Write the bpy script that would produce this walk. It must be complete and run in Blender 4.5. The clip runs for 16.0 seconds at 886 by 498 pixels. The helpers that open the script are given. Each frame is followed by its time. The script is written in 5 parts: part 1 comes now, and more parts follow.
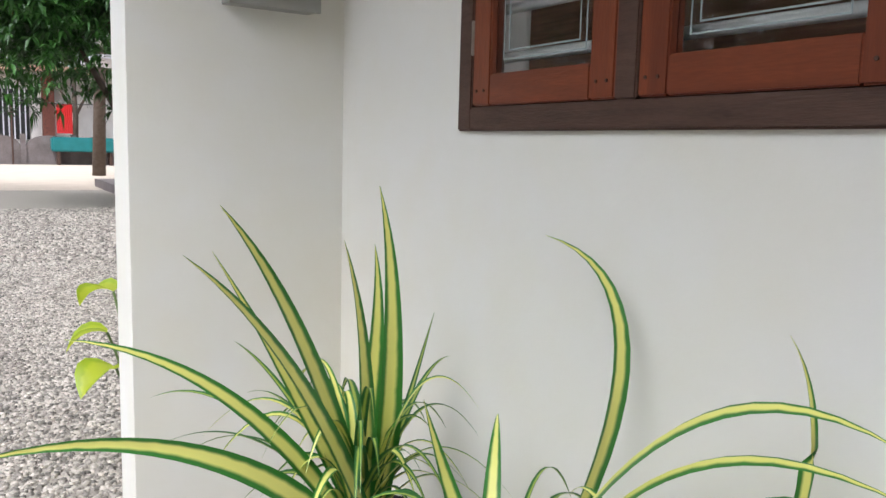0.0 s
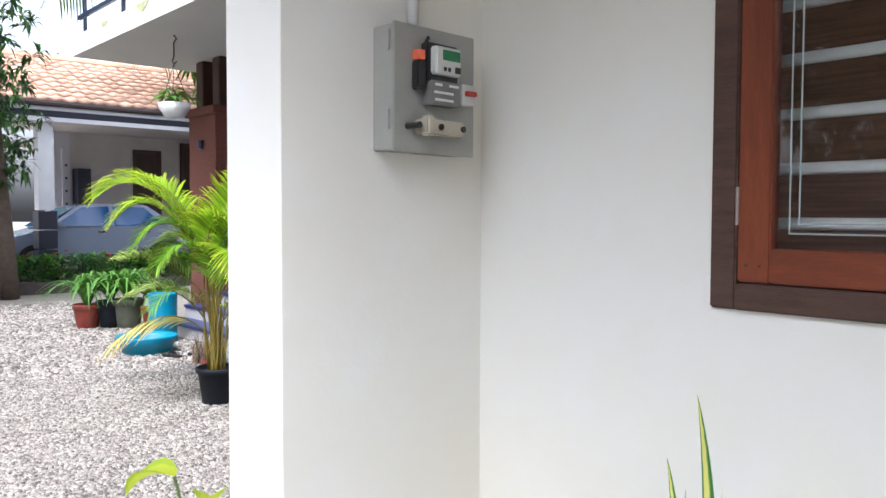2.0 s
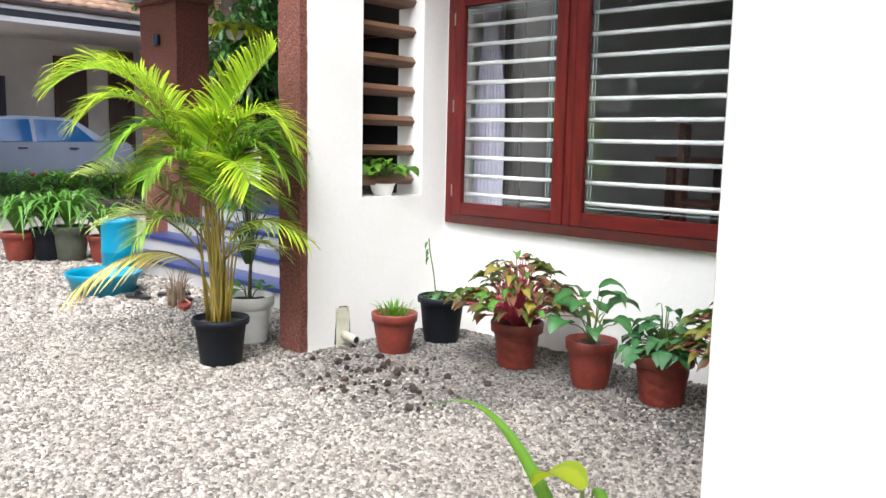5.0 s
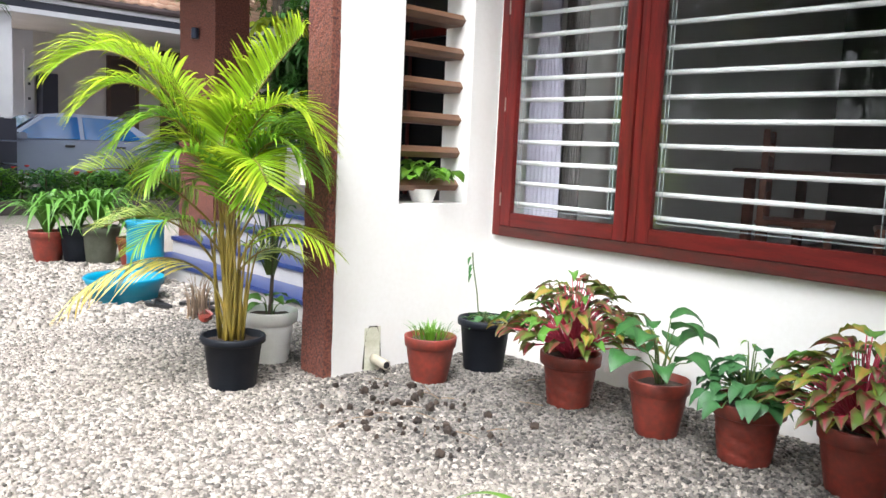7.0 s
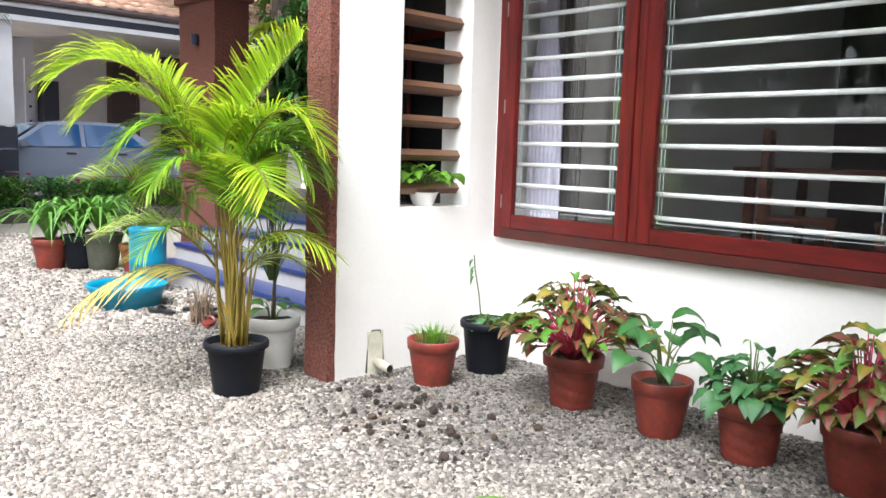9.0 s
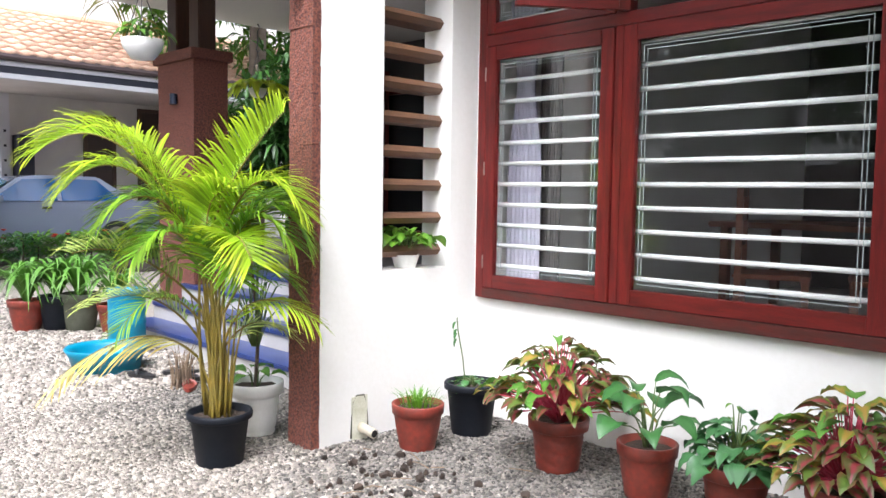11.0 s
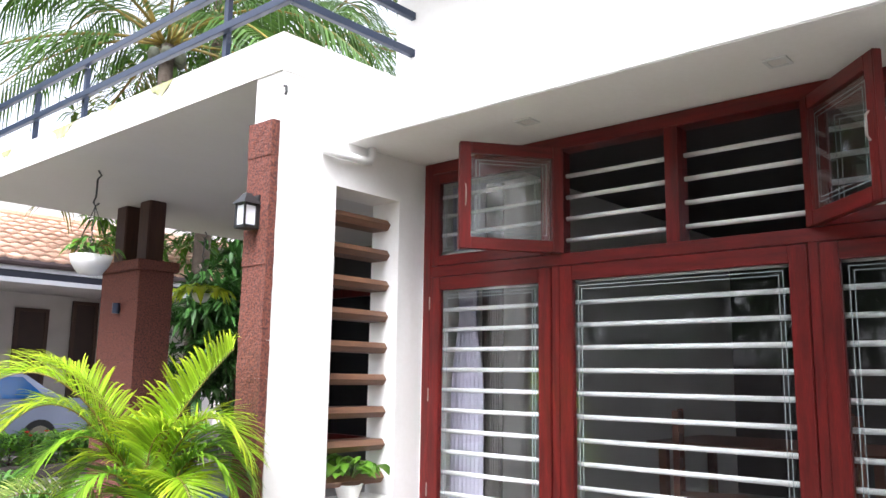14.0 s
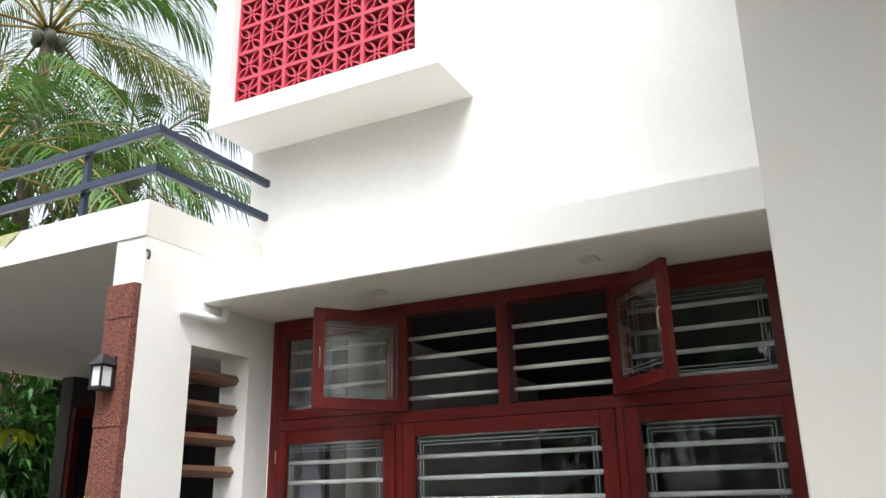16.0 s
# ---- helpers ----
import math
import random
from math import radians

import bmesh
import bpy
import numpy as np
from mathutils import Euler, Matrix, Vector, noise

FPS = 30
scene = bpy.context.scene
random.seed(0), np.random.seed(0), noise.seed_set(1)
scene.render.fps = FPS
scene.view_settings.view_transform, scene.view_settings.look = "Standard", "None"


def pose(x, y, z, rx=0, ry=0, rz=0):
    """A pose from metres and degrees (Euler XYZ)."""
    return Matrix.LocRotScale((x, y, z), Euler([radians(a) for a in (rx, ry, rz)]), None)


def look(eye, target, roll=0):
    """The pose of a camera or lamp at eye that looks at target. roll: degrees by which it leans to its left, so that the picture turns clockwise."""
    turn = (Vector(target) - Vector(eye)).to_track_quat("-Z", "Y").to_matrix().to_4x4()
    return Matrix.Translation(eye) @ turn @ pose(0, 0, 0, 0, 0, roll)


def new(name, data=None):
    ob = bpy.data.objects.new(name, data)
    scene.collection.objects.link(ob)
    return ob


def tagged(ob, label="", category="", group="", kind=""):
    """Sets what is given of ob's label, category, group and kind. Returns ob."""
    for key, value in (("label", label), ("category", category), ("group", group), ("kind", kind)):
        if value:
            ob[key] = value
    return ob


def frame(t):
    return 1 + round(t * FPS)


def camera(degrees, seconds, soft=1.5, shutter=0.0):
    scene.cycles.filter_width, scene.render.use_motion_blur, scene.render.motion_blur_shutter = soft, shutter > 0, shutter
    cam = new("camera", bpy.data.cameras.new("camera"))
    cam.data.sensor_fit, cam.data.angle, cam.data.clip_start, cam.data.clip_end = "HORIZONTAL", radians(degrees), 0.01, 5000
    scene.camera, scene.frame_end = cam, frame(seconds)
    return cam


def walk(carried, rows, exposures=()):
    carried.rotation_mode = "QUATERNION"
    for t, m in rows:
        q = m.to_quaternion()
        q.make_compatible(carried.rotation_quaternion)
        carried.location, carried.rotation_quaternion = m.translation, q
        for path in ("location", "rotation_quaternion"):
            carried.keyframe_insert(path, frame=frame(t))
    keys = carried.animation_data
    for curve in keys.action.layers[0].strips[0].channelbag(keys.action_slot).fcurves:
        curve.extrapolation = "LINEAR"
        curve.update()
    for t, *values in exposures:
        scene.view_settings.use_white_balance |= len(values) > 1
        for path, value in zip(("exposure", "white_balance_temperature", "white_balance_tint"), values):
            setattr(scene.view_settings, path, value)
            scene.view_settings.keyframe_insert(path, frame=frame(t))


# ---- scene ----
cam = camera(57.8, 16.0)
PATH = [
    (0, (0.051, 0.143, 1.167), (1.074, 1.842, 0.914), 1.5),
    (0.5, (-0.064, 0.18, 1.291), (0.891, 1.925, 1.08), 2.5),
    (1, (-0.122, 0.347, 1.335), (0.929, 2.046, 1.227), 3.8),
    (1.5, (-0.271, 0.643, 1.386), (0.883, 2.274, 1.3), 2.0),
    (2, (-0.47, 0.936, 1.405), (0.853, 2.433, 1.319), 0.2),
    (2.5, (-0.558, 1.266, 1.384), (0.841, 2.69, 1.264), 0.7),
    (3, (-0.509, 1.63, 1.392), (0.888, 3.05, 1.207), -1.2),
    (3.5, (-0.461, 1.998, 1.387), (0.977, 3.379, 1.218), 0.5),
    (4, (-0.491, 2.164, 1.344), (1.004, 3.472, 1.114), 0.0),
    (5.2, (-0.13, 2.58, 1.27), (1.31, 3.95, 1.0), 1.5),
    (6.5, (0.222, 2.91, 1.221), (1.602, 4.325, 0.916), 2.7),
    (7, (0.241, 2.891, 1.23), (1.603, 4.336, 0.989), 2.6),
    (7.5, (0.235, 2.898, 1.223), (1.581, 4.359, 0.99), 2.3),
    (8, (0.24, 2.893, 1.23), (1.585, 4.354, 0.994), 2.2),
    (10.5, (0.235, 2.878, 1.285), (1.624, 4.303, 1.09), 1.1),
    (11, (0.207, 2.887, 1.364), (1.609, 4.307, 1.229), 0.9),
    (11.5, (0.193, 2.879, 1.42), (1.622, 4.276, 1.337), 1.2),
    (12, (0.176, 2.863, 1.48), (1.627, 4.239, 1.46), 0.7),
    (12.5, (0.154, 2.836, 1.53), (1.633, 4.182, 1.565), 1.4),
    (13, (0.122, 2.83, 1.577), (1.616, 4.155, 1.687), 1.2),
    (13.5, (0.096, 2.821, 1.61), (1.571, 4.151, 1.838), 0.3),
    (14, (0.076, 2.819, 1.631), (1.562, 4.12, 1.948), 0.9),
    (14.5, (-0.003, 2.796, 1.657), (1.537, 3.995, 2.093), 1.6),
    (15, (-0.109, 2.754, 1.704), (1.475, 3.842, 2.26), -0.2),
    (15.5, (-0.285, 2.721, 1.762), (1.348, 3.72, 2.341), -2.5),
    (16, (-0.478, 2.74, 1.773), (1.218, 3.609, 2.382), -1.1),
]
walk(cam, [(t, look(eye, target, roll)) for t, eye, target, roll in PATH],
     exposures=[(0, 0.06, 5980, 11), (0.5, 0.09, 5850, 9), (1.0, 0.36, 5800, 11), (1.5, 0.50, 5750, 13), (2.5, 0.38, 5800, 13), (3.5, 0.14, 5980, 12), (4.2, 0.34, 6050, 11), (6.5, 0.7, 6100, 11), (10.5, 0.71, 6050, 13), (12.5, 0.96, 5980, 16), (14.5, 0.57, 6000, 14), (15.5, 0.14, 6250, 10), (16, 0.11, 6250, 10)])
# ---- light ----
SUN_EL, SUN_AZ = radians(58), radians(240)  # elevation; bearing from +y towards +x
world = bpy.data.worlds.new("world")
scene.world = world
world.use_nodes = True
wn = world.node_tree.nodes
sky = wn.new("ShaderNodeTexSky")
sky.sky_type, sky.sun_disc = "NISHITA", False
sky.sun_elevation, sky.sun_rotation = SUN_EL, SUN_AZ
sky.air_density, sky.dust_density, sky.ozone_density = 1.0, 6.0, 1.0
wn["Background"].inputs["Strength"].default_value = 0.15
haze = wn.new("ShaderNodeHueSaturation")
haze.inputs["Saturation"].default_value, haze.inputs["Value"].default_value = 0.2, 2.6
world.node_tree.links.new(sky.outputs[0], haze.inputs["Color"])
world.node_tree.links.new(haze.outputs[0], wn["Background"].inputs[0])
sun = new("sun", bpy.data.lights.new("sun", "SUN"))
sun.data.energy, sun.data.angle, sun.data.color = 0.5, radians(20), (1.0, 0.98, 0.95)
to_sun = Vector((math.sin(SUN_AZ) * math.cos(SUN_EL), math.cos(SUN_AZ) * math.cos(SUN_EL), math.sin(SUN_EL)))
sun.matrix_world = look(to_sun * 50, (0, 0, 0))


# ---- materials ----
def mat(name, base, rough=0.6, metal=0.0, spec=0.5, vary=None, scale=6.0, fine=90.0, amount=0.35, bump=0.0, bump_scale=60.0,
        trans=0.0, random_amount=0.0, stretch=(1, 1, 1), detail=6.0, island=0.0):
    """A node material: base colour with broad stains and fine grain, a rough bump, and a random shift per object."""
    m = bpy.data.materials.new(name)
    m.use_nodes = True
    n, link = m.node_tree.nodes, m.node_tree.links.new
    b = n["Principled BSDF"]
    b.inputs["Roughness"].default_value, b.inputs["Metallic"].default_value = rough, metal
    b.inputs["Specular IOR Level"].default_value = spec
    b.inputs["Transmission Weight"].default_value = trans
    coord = n.new("ShaderNodeTexCoord")
    mapping = n.new("ShaderNodeMapping")
    mapping.inputs["Scale"].default_value = stretch
    link(coord.outputs["Object"], mapping.inputs[0])
    col = n.new("ShaderNodeRGB")
    col.outputs[0].default_value = (*base, 1)
    out = col.outputs[0]
    if vary:
        for sc, am in ((scale, amount), (fine, amount * 0.6)):
            tex = n.new("ShaderNodeTexNoise")
            tex.inputs["Scale"].default_value, tex.inputs["Detail"].default_value = sc, detail
            link(mapping.outputs[0], tex.inputs["Vector"])
            ramp = n.new("ShaderNodeMapRange")
            ramp.inputs[1].default_value, ramp.inputs[2].default_value, ramp.inputs[4].default_value = 0.35, 0.7, am
            link(tex.outputs[0], ramp.inputs[0])
            mix = n.new("ShaderNodeMix")
            mix.data_type = "RGBA"
            mix.inputs["B"].default_value = (*vary, 1)
            link(ramp.outputs[0], mix.inputs["Factor"])
            link(out, mix.inputs["A"])
            out = mix.outputs["Result"]
    if random_amount or island:
        info = n.new("ShaderNodeObjectInfo") if random_amount else n.new("ShaderNodeNewGeometry")
        src = info.outputs["Random"] if random_amount else info.outputs["Random Per Island"]
        rng = n.new("ShaderNodeMapRange")
        k = random_amount or island
        rng.inputs[3].default_value, rng.inputs[4].default_value = 1 - k, 1 + k
        link(src, rng.inputs[0])
        hsv = n.new("ShaderNodeHueSaturation")
        link(rng.outputs[0], hsv.inputs["Value"])
        link(out, hsv.inputs["Color"])
        out = hsv.outputs[0]
    link(out, b.inputs["Base Color"])
    if bump:
        tex = n.new("ShaderNodeTexNoise")
        tex.inputs["Scale"].default_value, tex.inputs["Detail"].default_value = bump_scale, 5
        link(mapping.outputs[0], tex.inputs["Vector"])
        bp = n.new("ShaderNodeBump")
        bp.inputs["Strength"].default_value, bp.inputs["Distance"].default_value = bump, 0.01
        link(tex.outputs[0], bp.inputs["Height"])
        link(bp.outputs[0], b.inputs["Normal"])
    return m


def leaf_mat(name, base, edge, edge_amount, through_weight=0.3, rough=0.4, mottle=0.16, tip=None, island=0.25, soft=0.06):
    """Leaf: uv.x runs across the blade, uv.y along it. Another colour towards the rim or midrib, and light through the blade."""
    m = bpy.data.materials.new(name)
    m.use_nodes = True
    n, link = m.node_tree.nodes, m.node_tree.links.new
    b = n["Principled BSDF"]
    b.inputs["Roughness"].default_value = rough
    uv = n.new("ShaderNodeTexCoord")
    sep = n.new("ShaderNodeSeparateXYZ")
    link(uv.outputs["UV"], sep.inputs[0])
    off = n.new("ShaderNodeMath")
    off.operation = "SUBTRACT"
    off.inputs[1].default_value = 0.5
    link(sep.outputs[0], off.inputs[0])
    ab = n.new("ShaderNodeMath")
    ab.operation = "ABSOLUTE"
    link(off.outputs[0], ab.inputs[0])
    noi = n.new("ShaderNodeTexNoise")
    noi.inputs["Scale"].default_value = 30
    link(uv.outputs["Object"], noi.inputs["Vector"])
    add = n.new("ShaderNodeMath")
    add.operation = "MULTIPLY_ADD"
    add.inputs[1].default_value, add.inputs[2].default_value = mottle, -mottle / 2
    link(noi.outputs[0], add.inputs[0])
    sm = n.new("ShaderNodeMath")
    link(ab.outputs[0], sm.inputs[0])
    link(add.outputs[0], sm.inputs[1])
    ramp = n.new("ShaderNodeMapRange")
    ramp.interpolation_type = "SMOOTHSTEP"
    ramp.inputs[1].default_value, ramp.inputs[2].default_value = edge_amount - soft, edge_amount + soft
    link(sm.outputs[0], ramp.inputs[0])
    mix = n.new("ShaderNodeMix")
    mix.data_type = "RGBA"
    mix.inputs["A"].default_value, mix.inputs["B"].default_value = (*base, 1), (*edge, 1)
    link(ramp.outputs[0], mix.inputs["Factor"])
    out = mix.outputs["Result"]
    if tip:
        r2 = n.new("ShaderNodeMapRange")
        r2.inputs[1].default_value, r2.inputs[2].default_value = 0.25, 1.0
        link(sep.outputs[1], r2.inputs[0])
        mx = n.new("ShaderNodeMix")
        mx.data_type = "RGBA"
        mx.inputs["B"].default_value = (*tip, 1)
        link(r2.outputs[0], mx.inputs["Factor"])
        link(out, mx.inputs["A"])
        out = mx.outputs["Result"]
    geo = n.new("ShaderNodeNewGeometry")
    rng = n.new("ShaderNodeMapRange")
    rng.inputs[3].default_value, rng.inputs[4].default_value = 1 - island, 1 + island
    link(geo.outputs["Random Per Island"], rng.inputs[0])
    hsv = n.new("ShaderNodeHueSaturation")
    link(rng.outputs[0], hsv.inputs["Value"])
    link(out, hsv.inputs["Color"])
    out = hsv.outputs[0]
    link(out, b.inputs["Base Color"])
    tr = n.new("ShaderNodeBsdfTranslucent")
    link(out, tr.inputs[0])
    ms = n.new("ShaderNodeMixShader")
    ms.inputs[0].default_value = through_weight
    link(b.outputs[0], ms.inputs[1])
    link(tr.outputs[0], ms.inputs[2])
    link(ms.outputs[0], n["Material Output"].inputs[0])
    return m


PLASTER = mat("white_plaster", (0.80, 0.79, 0.76), 0.75, vary=(0.69, 0.67, 0.61), scale=1.6, fine=35, amount=0.4, bump=0.12, bump_scale=25)
PLASTER_NEAR = mat("cream_white_plaster", (0.755, 0.745, 0.715), 0.75, vary=(0.70, 0.655, 0.50), scale=1.1, fine=5, amount=0.42, bump=0.12, bump_scale=25)
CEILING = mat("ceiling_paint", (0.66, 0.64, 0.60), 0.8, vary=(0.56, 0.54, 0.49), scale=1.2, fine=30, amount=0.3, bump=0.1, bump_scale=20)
TEAK_RED = mat("red_stained_wood", (0.155, 0.013, 0.011), 0.3, spec=0.35, vary=(0.045, 0.007, 0.006), scale=5, fine=60, amount=0.8, stretch=(6, 6, 0.6), bump=0.1, bump_scale=40)
TEAK_RED_H = mat("red_stained_rail_wood", (0.155, 0.013, 0.011), 0.3, spec=0.35, vary=(0.045, 0.007, 0.006), scale=5, fine=60, amount=0.8, stretch=(6, 0.6, 6), bump=0.1, bump_scale=40)
TEAK_WORN = mat("worn_red_frame_wood", (0.105, 0.014, 0.011), 0.45, spec=0.3, vary=(0.045, 0.020, 0.016), scale=7, fine=45, amount=0.9, stretch=(4, 0.6, 3), bump=0.25, bump_scale=40)
TEAK = mat("varnished_teak", (0.22, 0.055, 0.022), 0.4, vary=(0.10, 0.024, 0.012), scale=5, fine=60, amount=0.7, stretch=(6, 6, 0.6), bump=0.1, bump_scale=40)
TEAK_H = mat("varnished_teak_rail", (0.22, 0.055, 0.022), 0.4, vary=(0.10, 0.024, 0.012), scale=5, fine=60, amount=0.7, stretch=(6, 0.6, 6), bump=0.1, bump_scale=40)
DARK_WOOD = mat("dark_weathered_wood", (0.045, 0.020, 0.014), 0.55, vary=(0.12, 0.065, 0.045), scale=8, fine=70, amount=0.5, stretch=(6, 0.7, 6), bump=0.25, bump_scale=50)
SLAT_WOOD = mat("louvre_wood", (0.17, 0.085, 0.045), 0.5, vary=(0.08, 0.035, 0.018), scale=6, fine=50, amount=0.7, stretch=(0.7, 6, 6), bump=0.12, bump_scale=40, random_amount=0.15)
LATERITE = mat("laterite", (0.27, 0.085, 0.052), 0.9, vary=(0.05, 0.022, 0.020), scale=75, fine=190, amount=0.95, bump=1.0, bump_scale=85, random_amount=0.06, detail=3.0)
WHITE_METAL = mat("white_bar_paint", (0.84, 0.84, 0.82), 0.4, vary=(0.6, 0.6, 0.58), scale=10, amount=0.3)
NAVY = mat("navy_rail_paint", (0.018, 0.028, 0.055), 0.35, vary=(0.03, 0.045, 0.08), scale=10, amount=0.4)
GLASS = mat("window_glass", (0.95, 0.97, 0.96), 0.02, trans=1.0)
ETCH = mat("etched_line", (0.36, 0.42, 0.42), 0.6)
# Room and porch dimness is put into these very dark base colours.
ROOM = mat("dim_room_wall", (0.075, 0.072, 0.07), 0.8, vary=(0.05, 0.048, 0.045), scale=2, amount=0.3)
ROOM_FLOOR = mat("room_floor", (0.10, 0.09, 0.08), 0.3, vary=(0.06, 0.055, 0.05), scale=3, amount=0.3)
GRAVEL_BASE = mat("gravel_bed", (0.20, 0.178, 0.152), 0.95, vary=(0.40, 0.36, 0.31), scale=55, fine=22, amount=0.8, bump=1.0, bump_scale=60)
STONE = mat("gravel_stone", (0.33, 0.30, 0.262), 0.85, vary=(0.20, 0.172, 0.144), scale=3, fine=130, amount=0.5, island=0.7)
# Dark copy of the stone: shade by the wall put into its colour.
SHADED_STONE = mat("shaded_gravel_stone", (0.17, 0.157, 0.14), 0.65, vary=(0.07, 0.06, 0.05), scale=5, fine=130, amount=0.6, island=0.8)
TERRACOTTA = mat("terracotta", (0.25, 0.036, 0.021), 0.5, vary=(0.11, 0.028, 0.020), scale=11, fine=45, amount=0.75, bump=0.15, bump_scale=40, random_amount=0.12)


# ---- building helpers ----
def box_into(bm, x0, x1, y0, y1, z0, z1):
    v = [bm.verts.new((x, y, z)) for z in (z0, z1) for x, y in ((x0, y0), (x1, y0), (x1, y1), (x0, y1))]
    for f in ((3, 2, 1, 0), (4, 5, 6, 7), (0, 1, 5, 4), (1, 2, 6, 5), (2, 3, 7, 6), (3, 0, 4, 7)):
        bm.faces.new([v[i] for i in f])


def box_bm(x0, x1, y0, y1, z0, z1, bevel=0.0):
    bm = bmesh.new()
    box_into(bm, x0, x1, y0, y1, z0, z1)
    if bevel:
        bmesh.ops.bevel(bm, geom=bm.edges[:], offset=bevel, segments=2, affect="EDGES")
    return bm


def boxes_bm(boxes, bevel=0.0):
    bm = bmesh.new()
    for b in boxes:
        box_into(bm, *b)
    if bevel:
        bmesh.ops.bevel(bm, geom=bm.edges[:], offset=bevel, segments=2, affect="EDGES")
    return bm


def to_mesh(name, bm, material, smooth=False):
    me = bpy.data.meshes.new(name)
    bm.to_mesh(me)
    bm.free()
    for m in material if isinstance(material, (list, tuple)) else (material,):
        me.materials.append(m)
    if smooth:
        me.polygons.foreach_set("use_smooth", [True] * len(me.polygons))
    return me


def part(name, bm, material, parent=None, label="", smooth=False):
    ob = new(name, to_mesh(name, bm, material, smooth))
    ob.parent = parent
    return tagged(ob, label)


def thing(name, label, category, at=(0, 0, 0), turn=0, group="", kind=""):
    ob = new(name)
    ob.matrix_basis = pose(*at, 0, 0, turn)
    ob.empty_display_size = 0.1
    return tagged(ob, label, category, group, kind)


def structure(name, bm, material, label, category="wall"):
    return tagged(part(name, bm, material), label, category, kind="structure")


def tube_into(bm, points, radius, sides=8, caps=True):
    """A round bar along points; radius a number or one for each point."""
    pts = [Vector(p) for p in points]
    rs = radius if isinstance(radius, (list, tuple)) else [radius] * len(pts)
    rings, ref = [], None
    for i, p in enumerate(pts):
        d = (pts[min(i + 1, len(pts) - 1)] - pts[max(i - 1, 0)]).normalized()
        if ref is None:
            ref = d.orthogonal().normalized()
        u = (ref - d * ref.dot(d)).normalized()
        ref = u
        w = d.cross(u)
        rings.append([bm.verts.new(p + (u * math.cos(a) + w * math.sin(a)) * rs[i]) for a in (2 * math.pi * k / sides for k in range(sides))])
    for a, b in zip(rings, rings[1:]):
        for k in range(sides):
            bm.faces.new((a[k], a[(k + 1) % sides], b[(k + 1) % sides], b[k]))
    if caps:
        bm.faces.new(rings[0][::-1])
        bm.faces.new(rings[-1])


def tube_bm(points, radius, sides=8):
    bm = bmesh.new()
    tube_into(bm, points, radius, sides)
    return bm


def lathe_bm(profile, sides=28):
    """profile: (radius, z) from the bottom up and back down inside; closed where the radius is 0."""
    bm = bmesh.new()
    rings = []
    for r, z in profile:
        if r < 1e-5:
            rings.append([bm.verts.new((0, 0, z))])
        else:
            rings.append([bm.verts.new((r * math.cos(2 * math.pi * k / sides), r * math.sin(2 * math.pi * k / sides), z)) for k in range(sides)])
    for a, b in zip(rings, rings[1:]):
        for k in range(sides):
            j = (k + 1) % sides
            if len(a) == 1 and len(b) > 1:
                bm.faces.new((a[0], b[j], b[k]))
            elif len(b) == 1 and len(a) > 1:
                bm.faces.new((a[k], a[j], b[0]))
            elif len(a) > 1:
                bm.faces.new((a[k], a[j], b[j], b[k]))
    bmesh.ops.recalc_face_normals(bm, faces=bm.faces[:])
    return bm


# ---- the house ----
WX, SY, CX = 3.875, 6.312, 2.69      # window wall, louvre wall, its free end
FY0, FY1 = 2.569, 2.787             # fin wall
X1 = 1.125                         # near wall with the teak window

structure("ground", box_bm(-80, 90, -40, 140, -0.3, 0.0), GRAVEL_BASE, "grey gravel yard with sandy open ground beyond", "ground")
structure("wall_near", boxes_bm([(X1, 1.33, -3, 0.1, 0, 3.2), (X1, 1.33, 1.854, FY0 + 0.0095, 0, 3.2), (X1, 1.33, 0.1, 1.854, 0, 1.206), (X1, 1.33, 0.1, 1.854, 2.7, 3.2)]),
          PLASTER_NEAR, "cream-white plastered house wall with a teak window")
bm = bmesh.new()
plan = ((0.453, 2.530), (1.125, 2.578), (WX + 0.2, 2.58), (WX + 0.2, 2.785), (0.459, 2.804))
lo, hi = [bm.verts.new((x, y, 0)) for x, y in plan], [bm.verts.new((x, y, 6.6)) for x, y in plan]
bm.faces.new(lo[::-1])
bm.faces.new(hi)
for i in range(5):
    bm.faces.new((lo[i], lo[(i + 1) % 5], hi[(i + 1) % 5], hi[i]))
bmesh.ops.bevel(bm, geom=[e for e in bm.edges if abs(e.verts[0].co.z - e.verts[1].co.z) > 1 and e.verts[0].co.x < 0.6], offset=0.002, segments=1, affect="EDGES")
structure("wall_fin", bm, PLASTER_NEAR, "white plastered projecting wall carrying the meter box")
structure("wall_window", boxes_bm([(WX, WX + 0.2, FY1, 2.95, 0, 3.2), (WX, WX + 0.2, 6.28, SY, 0, 3.2), (WX, WX + 0.2, 2.95, 6.28, 0, 0.737), (WX, WX + 0.2, 2.95, 6.28, 3.003, 3.2)]),
          PLASTER, "white plastered wall below the long red window")
SLOT = (3.111, 3.64, 0.927, 2.732)
SB = SY + 0.24                     # back of the louvre wall
structure("wall_louvre", boxes_bm([(CX, SLOT[0], SY, SB, 0, 3.315), (SLOT[1], WX + 0.2, SY, SB, 0, 3.315), (SLOT[0], SLOT[1], SY, SB, 0, SLOT[2]), (SLOT[0], SLOT[1], SY, SB, SLOT[3], 3.315)]),
          PLASTER, "white plastered wall with a tall louvred slot")
structure("eave_slab", box_bm(3.18, WX + 0.2, FY1, SY, 3.007, 3.22, 0.006), PLASTER, "white concrete sunshade slab over the window", "sunshade")
